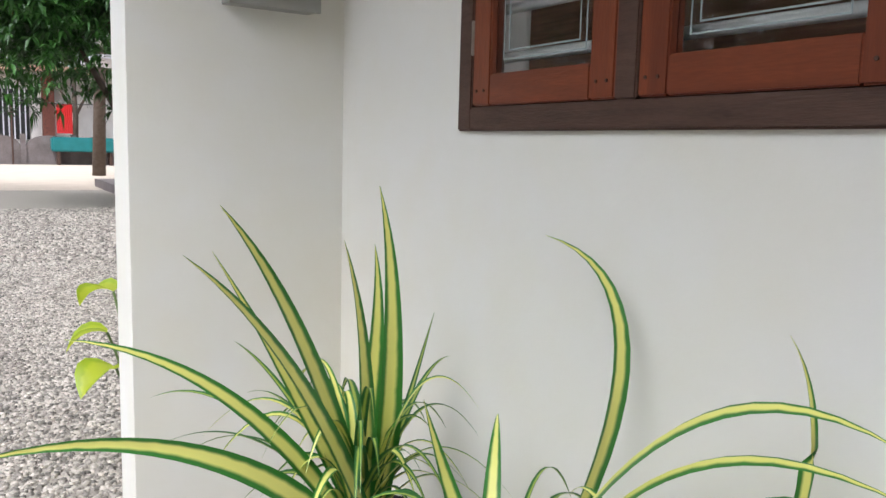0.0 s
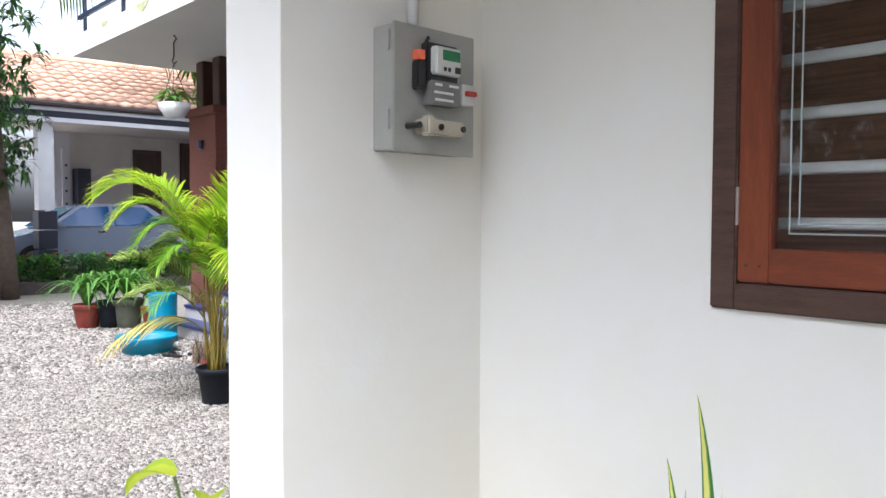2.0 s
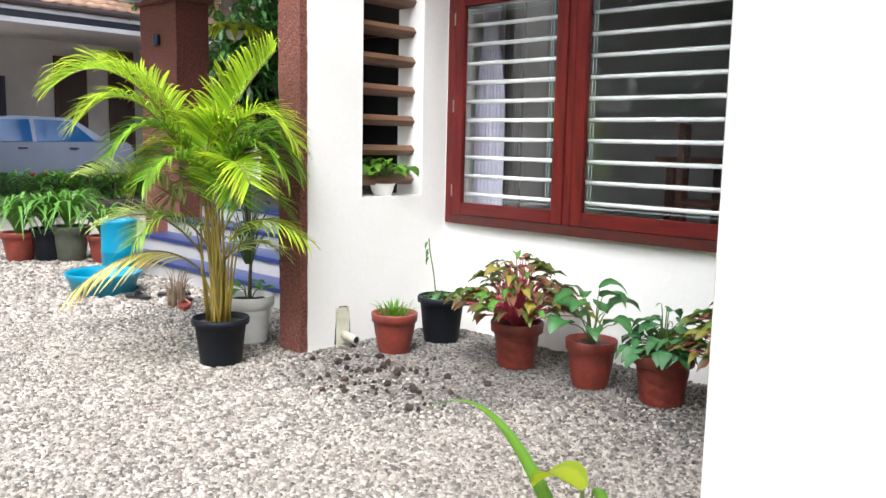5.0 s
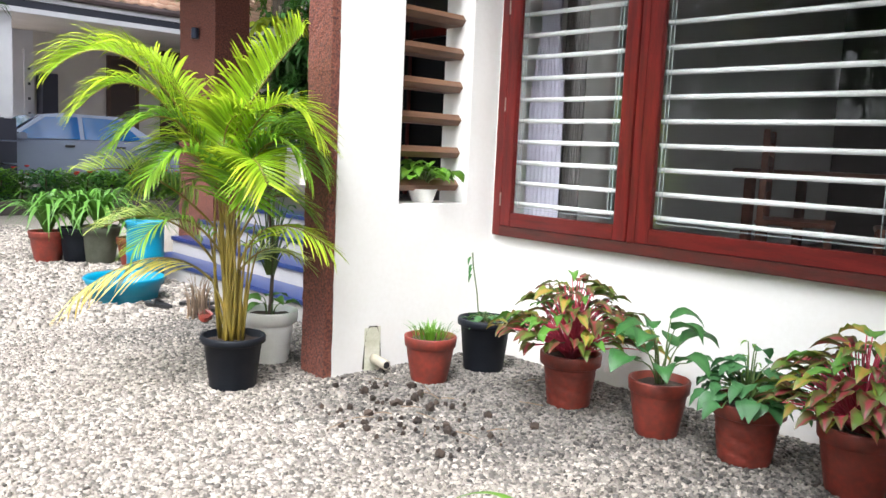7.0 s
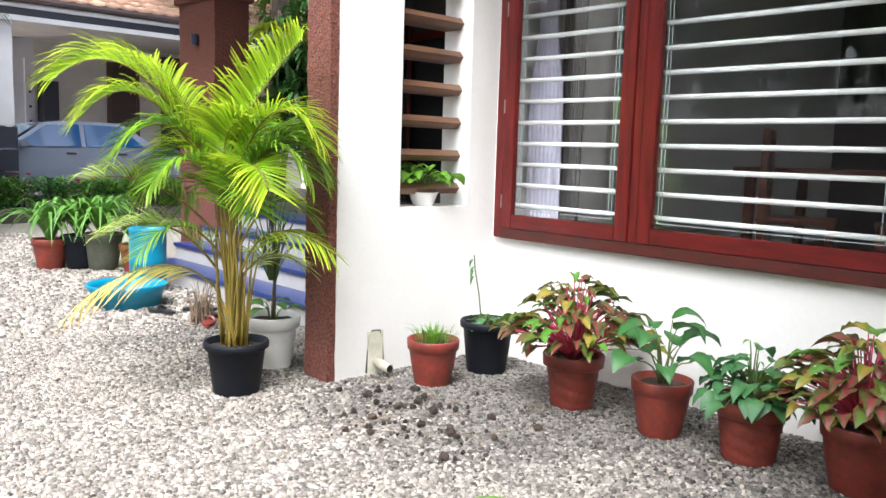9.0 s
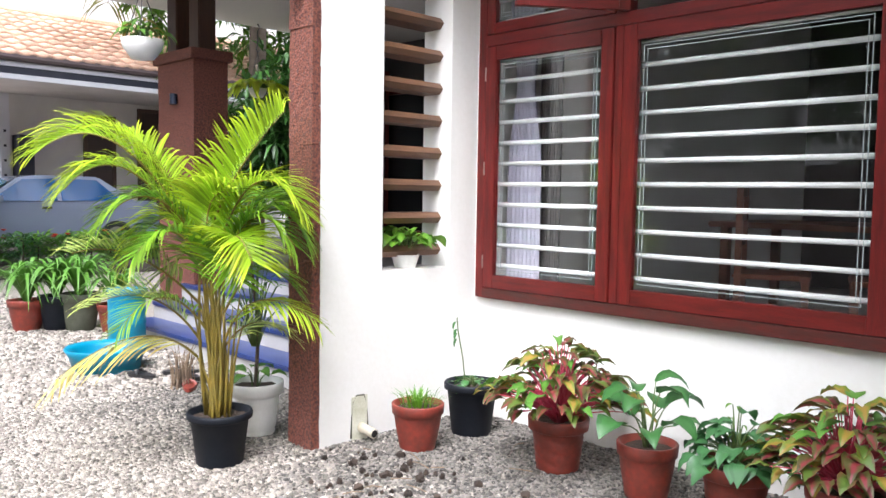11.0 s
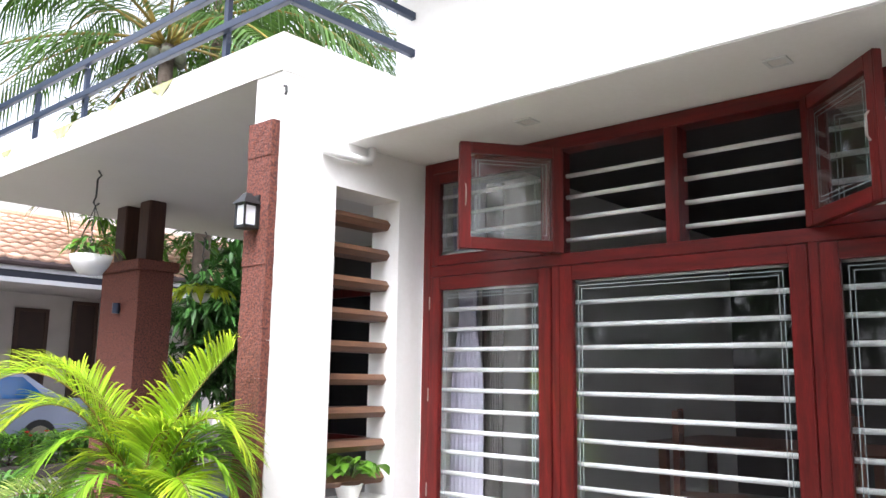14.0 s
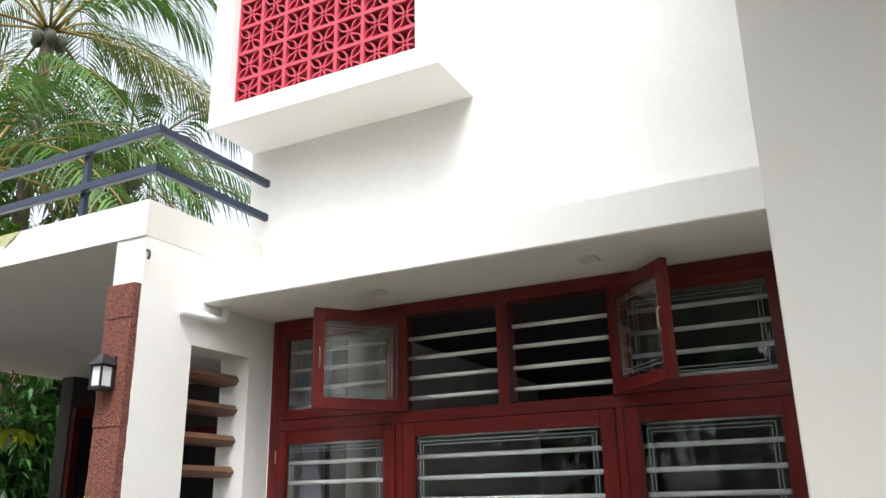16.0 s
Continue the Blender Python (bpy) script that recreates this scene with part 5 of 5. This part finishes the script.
for x, y, h, st in ((-8.5, 9.5, 5.0, 0.4), (-7.5, 13.5, 6.4, 1.7), (-9.5, 5.5, 6.0, 2.9)):
    coconut(x, y, h, 15, 3.2, "coconut palm growing beyond the yard wall", start=st)
for x, y in ((-8.0, 7.0), (-8.5, 11.5), (-7.5, 3.0), (-8.5, 16.0)):
    tree(x, y, [(0, 0, 0), (0.1, 0, 1.5), (0, 0.1, 3.4)], [[(0, 0, 2.2), (0.8, 0.4, 3.4)], [(0, 0, 2.4), (-0.6, -0.5, 3.8)]], (0, 0, 4.2), (2.4, 2.6, 3.4), 760, 0.42, L_TREE, "dense green tree beyond the yard wall", r0=0.16, per=9)

# ---- carport house ----
WALL_FAR = mat("weathered_wall", (0.20, 0.17, 0.17), 0.9, vary=(0.10, 0.08, 0.07), scale=2, fine=20, amount=0.7)
CARPORT_WALL = mat("carport_wall", (0.66, 0.63, 0.60), 0.8, vary=(0.45, 0.42, 0.40), scale=2, amount=0.4)
FASCIA_W = mat("fascia_white", (0.66, 0.66, 0.70), 0.6, vary=(0.5, 0.5, 0.55), scale=3, amount=0.3)
FASCIA_D = mat("fascia_dark", (0.016, 0.018, 0.035), 0.5, vary=(0.03, 0.03, 0.05), scale=4, amount=0.3)
PURPLE_BROWN = mat("gutter_brown", (0.11, 0.075, 0.08), 0.5, vary=(0.07, 0.05, 0.05), scale=4, amount=0.4)
TILE = mat("clay_roof_tile", (0.58, 0.27, 0.19), 0.75, vary=(0.62, 0.54, 0.40), scale=3, fine=30, amount=0.75, bump=0.3, bump_scale=30, random_amount=0.28)
cp = thing("carport", "low carport house with clay tile roof and white fascia", "house", (0, 0, 0))
part("floor_slab", box_bm(2.8, 12.0, 17.0, 21.0, 0, 0.19), WALL_FAR, cp)
part("back_wall", box_bm(5.51, 12.0, 21.0, 21.2, 0, 3.4), CARPORT_WALL, cp)
part("end_pier", box_bm(5.0, 5.51, 21.0, 21.2, 0, 3.4), FASCIA_W, cp, "white pier beside the open rear bay")
part("rear_ceiling", box_bm(2.9, 6.0, 21.2, 24.0, 3.05, 3.15), FASCIA_W, cp)
part("side_wall", box_bm(9.6, 9.8, 18.6, 21.0, 0, 3.4), CARPORT_WALL, cp)
part("ceiling", box_bm(2.9, 12.0, 17.0, 21.0, 3.3, 3.4), CARPORT_WALL, cp)
part("fascia", box_bm(2.9, 12.0, 16.93, 17.0, 3.10, 3.18), FASCIA_W, cp, "white lower fascia strip")
part("fascia_gap", box_bm(2.9, 12.0, 16.95, 17.0, 3.18, 3.30), FASCIA_D, cp, "dark recessed band")
part("fascia", box_bm(2.9, 12.0, 16.92, 17.0, 3.30, 3.37), FASCIA_W, cp, "white upper fascia strip")
part("gutter", tube_bm([(2.85, 16.88, 3.44), (12.0, 16.88, 3.44)], 0.07, 10), PURPLE_BROWN, cp, "brown gutter")
col = part("column", box_bm(3.78, 4.05, 17.05, 17.35, 1.46, 3.1), FASCIA_W, cp)
for k in range(4):
    part("column_tile", box_bm(3.75, 4.08, 16.99, 17.38, 0.01 + 0.365 * k, 0.345 + 0.365 * k, 0.005), FASCIA_D, col, "dark brown tiled base")
for x0, x1, z1 in ((7.06, 7.6, 2.9), (8.27, 8.7, 3.13)):
    d = part("door", box_bm(x0, x1, 20.95, 20.995, 0.0, z1), mat("dark_door", (0.05, 0.025, 0.018), 0.5, vary=(0.03, 0.015, 0.012), scale=5, amount=0.5), cp, "dark brown wooden door")
    part("door_frame", boxes_bm([(x0 - 0.08, x0, 20.93, 20.995, 0, z1), (x1, x1 + 0.08, 20.93, 20.995, 0, z1), (x0 - 0.08, x1 + 0.08, 20.93, 20.995, z1, z1 + 0.08)]), DARK_WOOD, d)
opening = part("light_panel", box_bm(5.31, 5.49, 20.9, 20.99, 1.2, 2.9), FASCIA_W, cp, "white painted screen with small marks")
for z in (1.3, 1.6, 1.9, 2.2):
    part("mark", box_bm(5.37, 5.42, 20.894, 20.9, z + 0.3, z + 0.35), FASCIA_D, opening)
part("dark_cabinet", box_bm(5.56, 5.86, 20.6, 20.99, 0, 2.45), FASCIA_D, cp)
bm = bmesh.new()
SL = math.atan2(1.35, 3.4)
nu, L, W = 8, 0.40, 0.26
rows_ = []
for j in range(2):
    rows_.append([bm.verts.new((W * i / nu, L * j, 0.016 * math.cos(2 * math.pi * i / nu) + 0.055 * (1 - j))) for i in range(nu + 1)])
low = [bm.verts.new((v.co.x, v.co.y, v.co.z - 0.05)) for v in rows_[0]]
for i in range(nu):
    bm.faces.new((rows_[0][i], rows_[0][i + 1], rows_[1][i + 1], rows_[1][i]))
    bm.faces.new((low[i], low[i + 1], rows_[0][i + 1], rows_[0][i]))
tile_mesh = to_mesh("roof_tile", bm, TILE, smooth=True)
roof = part("roof_board", box_bm(2.85, 12.0, 0, 3.66, -0.05, -0.026), PURPLE_BROWN, cp)
roof.matrix_basis = pose(0, 16.82, 3.47, math.degrees(SL))
for j in range(10):
    for i in range(30):
        ob = new("roof_tile", tile_mesh)
        ob.parent = roof
        ob.matrix_basis = pose(2.87 + i * 0.255, j * 0.355, 0.0, random.uniform(-0.6, 0.6), 0, random.uniform(-0.5, 0.5))
part("ridge", tube_bm([(2.85, 20.2, 4.84), (12.0, 20.2, 4.84)], 0.11, 10), TILE, cp)
structure("yard_upper_house", box_bm(7.5, 16.0, 24.0, 30.0, 0, 6.2), CARPORT_WALL, "pale upper house behind the carport roof")

# ---- car ----
CAR = mat("silver_blue_paint", (0.31, 0.35, 0.47), 0.2, metal=0.3, vary=(0.26, 0.30, 0.41), scale=3, amount=0.3)
# The blue reflected in the car windows is put into the glass colour.
CAR_GLASS = mat("car_glass_reflection", (0.015, 0.10, 0.30), 0.06, spec=1.0)
car = thing("car", "silver-blue saloon car parked under the carport", "car", (0, 0, 0.19))
CX0, CY0, CY1 = 3.12, 17.75, 19.35


def extruded(profile, inset):
    """Side profile (x, z, how far it leans in) carried across the car's width."""
    bm = bmesh.new()
    a = [bm.verts.new((CX0 + x, CY0 + inset * s, z)) for x, z, s in profile]
    b = [bm.verts.new((CX0 + x, CY1 - inset * s, z)) for x, z, s in profile]
    bm.faces.new(a)
    bm.faces.new(b[::-1])
    n = len(profile)
    for i in range(n):
        bm.faces.new((a[i], b[i], b[(i + 1) % n], a[(i + 1) % n]))
    bmesh.ops.recalc_face_normals(bm, faces=bm.faces[:])
    bmesh.ops.bevel(bm, geom=bm.edges[:], offset=0.035, segments=2, affect="EDGES")
    return bm


part("body", extruded([(0.02, 0.28, 0.2), (0.0, 0.50, 0.15), (0.10, 0.68, 0.1), (1.05, 0.92, 0.1), (4.0, 0.97, 0.1), (4.12, 0.80, 0.1), (4.12, 0.35, 0.2)], 0.3), CAR, car, smooth=False)
part("cabin", extruded([(0.95, 0.90, 0.2), (1.62, 1.36, 0.75), (1.95, 1.41, 0.8), (3.0, 1.40, 0.8), (3.65, 0.95, 0.2)], 0.3), CAR, car)
for pts in (((1.12, 0.95), (1.68, 1.33), (2.22, 1.355), (2.22, 0.96)), ((2.30, 0.96), (2.30, 1.355), (2.95, 1.34), (3.35, 0.97))):
    bm = bmesh.new()
    vs = [bm.verts.new((CX0 + x, CY0 + 0.06 + (z - 0.92) * 0.36 - 0.012, z)) for x, z in pts]
    bm.faces.new(vs)
    ex = bmesh.ops.extrude_face_region(bm, geom=bm.faces[:])
    bmesh.ops.translate(bm, verts=[v for v in ex["geom"] if isinstance(v, bmesh.types.BMVert)], vec=(0, 0.02, 0))
    part("side_window", bm, CAR_GLASS, car, "dark side window with a blue reflection in its colour")
bm = bmesh.new()
bm.faces.new([bm.verts.new(v) for v in ((CX0 + 0.93, CY0 + 0.16, 0.95), (CX0 + 0.93, CY1 - 0.16, 0.95), (CX0 + 1.55, CY1 - 0.24, 1.345), (CX0 + 1.55, CY0 + 0.24, 1.345))])
part("windscreen", bm, CAR_GLASS, car)
for x in (1.95, 2.85):
    part("door_handle", box_bm(CX0 + x, CX0 + x + 0.16, CY0 + 0.0, CY0 + 0.05, 0.82, 0.855, 0.006), BLACK, car)
part("mirror", box_bm(CX0 + 1.15, CX0 + 1.3, CY0 - 0.12, CY0 + 0.03, 0.93, 1.05, 0.02), CAR, car)
part("headlight", box_bm(CX0 + 0.0, CX0 + 0.22, CY0 + 0.06, CY0 + 0.4, 0.56, 0.68, 0.02), OFFWHITE, car)
for x in (0.75, 3.25):
    w = part("wheel", tube_bm([(CX0 + x, CY0 + 0.02, 0.3), (CX0 + x, CY0 + 0.2, 0.3)], 0.30, 22), BLACK, car)
    part("rim", tube_bm([(CX0 + x, CY0 + 0.0, 0.3), (CX0 + x, CY0 + 0.03, 0.3)], 0.19, 18), HINGE, w)
    w2_ = part("wheel", tube_bm([(CX0 + x, CY1 - 0.2, 0.3), (CX0 + x, CY1 - 0.02, 0.3)], 0.30, 22), BLACK, car)

# ---- flower bed ----
kerb = structure("bed_kerb", boxes_bm([(2.95, 7.2, 15.9, 16.0, 0, 0.2), (2.95, 3.05, 16.0, 16.8, 0, 0.2)], 0.01), mat("dark_kerb", (0.05, 0.04, 0.038), 0.8, vary=(0.1, 0.08, 0.07), scale=8, amount=0.6), "dark low kerb of the flower bed", "kerb")
structure("bed_soil", box_bm(3.05, 7.2, 16.0, 16.8, 0, 0.16), SOIL, "dark soil of the flower bed", "soil")
for k in range(15):
    sh = thing("bed_shrub", "leafy green flower-bed shrub with red blooms", "shrub", (3.25 + 0.26 * k + random.uniform(-0.08, 0.08), 16.35 + random.uniform(-0.2, 0.2), 0.15), 0, "shrubs in the flower bed")
    bm = bmesh.new()
    for _ in range(230):
        a, q, h = random.uniform(0, 6.28), random.uniform(0, 0.24), random.uniform(0.05, 0.48)
        o = Vector((q * math.cos(a), q * math.sin(a), h))
        d = Vector((math.cos(a), math.sin(a), random.uniform(-0.2, 0.8)))
        ln = random.uniform(0.10, 0.19)
        blade_into(bm, [o, o + d * ln * 0.5, o + d * ln - Vector((0, 0, 0.03))], ln * 0.35, "leaflet", 0.4)
    part("foliage", bm, (L_STRAP, L_GREEN, L_LIGHT)[k % 3], sh)
    part("stem", tube_bm([(0, 0, 0), (0.02, 0, 0.4)], 0.012, 6), BARK, sh)
    if k % 3 == 0:
        for _ in range(3):
            bl = part("bloom", lathe_bm([(0, 0), (0.035, 0.015), (0.04, 0.03), (0, 0.02)], 8), RED_FLOWER, sh, "small red bloom")
            bl.matrix_basis = pose(random.uniform(-0.2, 0.2), random.uniform(-0.25, 0), random.uniform(0.42, 0.55))
mk = thing("marker_stone", "small whitewashed stone leaning beside the tree", "stone", (2.58, 15.1, 0), 15)
part("stone", box_bm(-0.05, 0.05, -0.1, 0.1, 0, 0.32, 0.015), PLASTER, mk)

# ---- far side of the yard ----
SAND = mat("sandy_ground", (0.50, 0.42, 0.34), 0.95, vary=(0.38, 0.32, 0.26), scale=1.5, fine=20, amount=0.6, bump=0.5, bump_scale=20)
structure("road", box_bm(-30, 30, 19.6, 36.5, -0.05, 0.006), SAND, "pale sandy drive beyond the gravel", "road")
bm = lathe_bm([(1.8, 0), (1.3, 0.28), (0.7, 0.62), (0.3, 0.8), (0, 0.85)], 24)
for v in bm.verts:
    v.co += Vector((random.uniform(-1, 1), random.uniform(-1, 1), random.uniform(-0.5, 0.5))) * 0.06
pile = thing("sand_pile", "heap of pale sand at the yard edge", "sand heap", (-0.9, 34.0, 0))
part("mound", bm, SAND, pile, smooth=True)
cw = thing("compound_wall", "weathered compound wall with arched panels", "wall", kind="structure")
for k in range(9):
    x0 = -9.0 + 1.9 * k
    bm = bmesh.new()
    pts = [(x0, 0), (x0 + 1.7, 0)] + [(x0 + 0.85 + 0.85 * math.cos(a), 0.75 + 0.45 * math.sin(a)) for a in (math.pi * j / 10 for j in range(11))]
    lo, hi = [bm.verts.new((x, 37.4, z)) for x, z in pts], [bm.verts.new((x, 37.6, z)) for x, z in pts]
    bm.faces.new(lo)
    bm.faces.new(hi[::-1])
    for i in range(len(pts)):
        bm.faces.new((lo[i], hi[i], hi[(i + 1) % len(pts)], lo[(i + 1) % len(pts)]))
    bmesh.ops.recalc_face_normals(bm, faces=bm.faces[:])
    part("arched_panel", bm, WALL_FAR, cw)
    part("wall_post", box_bm(x0 + 1.7, x0 + 1.9, 37.35, 37.65, 0, 1.25), WALL_FAR, cw)
fh = thing("far_house", "small white house with barred dark windows beyond the wall", "house")
part("wall", box_bm(-10, 6.5, 41.0, 46.0, 0, 4.0), CARPORT_WALL, fh)
part("roof", box_bm(-10.6, 7.1, 40.0, 46.6, 4.0, 4.25), TILE, fh)
for x0 in (-7.6, -2.6, 1.2):
    w = part("window", box_bm(x0, x0 + 1.6, 40.93, 40.99, 1.0, 3.2), BLACK, fh, "dark barred window")
    for k in range(7):
        part("window_bar", box_bm(x0 + 0.1 + 0.22 * k, x0 + 0.15 + 0.22 * k, 40.88, 40.92, 1.0, 3.2), FASCIA_W, w)
for x0 in (-0.2, 3.3):
    part("brick_pier", box_bm(x0, x0 + 0.5, 40.5, 40.9, 0, 4.0), LATERITE, fh)
cart = thing("tarp_stall", "teal tarpaulin covered stall beyond the drive", "stall", (4.4, 36.9, 0))
part("tarp", box_bm(-1.1, 1.3, -0.3, 0.5, 0.55, 1.15, 0.06), mat("teal_tarp", (0.0, 0.12, 0.12), 0.5, vary=(0.02, 0.2, 0.22), scale=3, amount=0.5), cart)
for x in (-0.9, 1.1):
    part("leg", box_bm(x, x + 0.1, -0.2, 0.4, 0, 0.55), DARK_WOOD, cart)
cloth = thing("hanging_cloth", "red cloth hung out on a line between posts", "cloth", (3.9, 37.2, 0))
hung = part("cloth", curtain(0.0, -0.25, 0.35, 1.3, 2.5, 0), RED_FLOWER, cloth)
hung.matrix_basis = pose(0, 0, 0, 0, 0, 90)
part("line", tube_bm([(-2.0, 0, 2.55), (0, 0, 2.5), (2.4, 0, 2.58)], 0.015, 5), BLACK, cloth)
for x in (-2.0, 2.4):
    part("post", tube_bm([(x, 0, 0), (x, 0, 2.6)], 0.04, 8), DARK_WOOD, cloth)
# Unseen wall added to close the west side in the window reflections.
structure("wall_west", box_bm(-5.2, -5.0, -6, 19, 0, 1.9), WALL_FAR, "plain weathered wall added out of view to darken the window reflections")
# Unseen wall added to cut sky light on the fin's south face.
structure("wall_south_blocker", box_bm(-5.0, 1.3, -3.3, -3.1, 0, 4.6), PLASTER, "plain white wall added out of view to block light from the south")
# Out of view; added to keep sky and sun off the near wall and fin.
structure("shade_slab_near", boxes_bm([(-0.35, 1.33, -3.0, 2.525, 2.72, 2.9), (-0.35, 0.45, 2.525, 2.80, 2.72, 2.9)]), PLASTER, "unseen white slab added to shade the near wall and fin", "sunshade")

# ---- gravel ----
def gravel(name, x0, x1, y0, y1, count, size, seed, label, shade_from=99.0):
    """Loose stones; past a given x more and more carry the wall's shade in their colour."""
    rng = np.random.default_rng(seed)
    cube = np.array([(sx, sy, sz) for sz in (-1, 1) for sx, sy in ((-1, -1), (1, -1), (1, 1), (-1, 1))], float)
    c = np.stack([rng.uniform(x0, x1, count), rng.uniform(y0, y1, count), np.zeros(count)], 1)
    s = size * rng.uniform(0.55, 1.35, (count, 1)) * rng.uniform(0.6, 1.1, (count, 3)) * np.array((1, 1, 0.62))
    v = cube[None] * rng.uniform(0.55, 1.0, (count, 8, 3)) * s[:, None, :] * 0.5
    a, b = rng.uniform(0, 6.28, count), rng.uniform(-0.5, 0.5, count)
    ca, sa, cb, sb = np.cos(a)[:, None], np.sin(a)[:, None], np.cos(b)[:, None], np.sin(b)[:, None]
    x, y, z = v[..., 0], v[..., 1] * cb - v[..., 2] * sb, v[..., 1] * sb + v[..., 2] * cb
    v = np.stack([x * ca - y * sa, x * sa + y * ca, z + size * 0.22], -1) + c[:, None, :]
    faces = np.array([(4, 5, 6, 7), (0, 1, 5, 4), (1, 2, 6, 5), (2, 3, 7, 6), (3, 0, 4, 7)])
    f = (faces[None] + 8 * np.arange(count)[:, None, None]).reshape(-1)
    me = bpy.data.meshes.new(name)
    me.vertices.add(count * 8)
    me.vertices.foreach_set("co", v.reshape(-1))
    me.loops.add(len(f))
    me.loops.foreach_set("vertex_index", f.astype(np.int32))
    me.polygons.add(len(f) // 4)
    me.polygons.foreach_set("loop_start", np.arange(0, len(f), 4, dtype=np.int32))
    me.update(calc_edges=True)
    me.validate()
    me.materials.append(STONE)
    me.materials.append(SHADED_STONE)
    # Uneven border of the shade that the dark stones paint.
    edge = shade_from + 0.22 * np.sin(c[:, 1] * 3.1) + 0.15 * np.sin(c[:, 1] * 7.3 + c[:, 0] * 2.0) + rng.normal(0, 0.3, count) + np.maximum(0, 5.0 - c[:, 1]) * 0.45
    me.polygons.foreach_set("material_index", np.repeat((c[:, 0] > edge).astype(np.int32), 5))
    return tagged(new(name, me), label, "gravel", kind="stuff")


gravel("gravel", -1.3, 3.86, 2.80, 8.2, 125000, 0.0205, 3, "loose grey and white crushed gravel, shade near the wall put into its colour", 2.5)
gravel("gravel", -3.4, 3.4, 8.2, 14.5, 36000, 0.036, 4, "loose grey gravel further across the yard")
gravel("gravel", -1.3, 1.1, 0.6, 2.80, 17500, 0.025, 5, "loose gravel below the teak window")
gravel("gravel", -4.9, -1.3, -2.9, 10.0, 22000, 0.046, 6, "loose grey gravel along the yard wall")
bm = bmesh.new()
for _ in range(85):
    o = Vector((random.gauss(2.62, 0.20), random.gauss(5.66, 0.26), 0.018))
    r = random.choice((0.007, 0.009, 0.012, 0.015, 0.022)) * random.uniform(0.8, 1.2)
    vs = bmesh.ops.create_icosphere(bm, subdivisions=1, radius=r, matrix=Matrix.Translation(o))["verts"]
    for v in vs:
        v.co += Vector((random.uniform(-1, 1), random.uniform(-1, 1), random.uniform(-1, 1))) * r * 0.28
CLOD = mat("wet_clod", (0.018, 0.013, 0.010), 0.9, vary=(0.06, 0.04, 0.028), scale=20, amount=0.7, bump=0.6, island=0.6)
tagged(part("soil_clods", bm, CLOD), "dark clods of soil spilled on the gravel", "soil", kind="stuff")
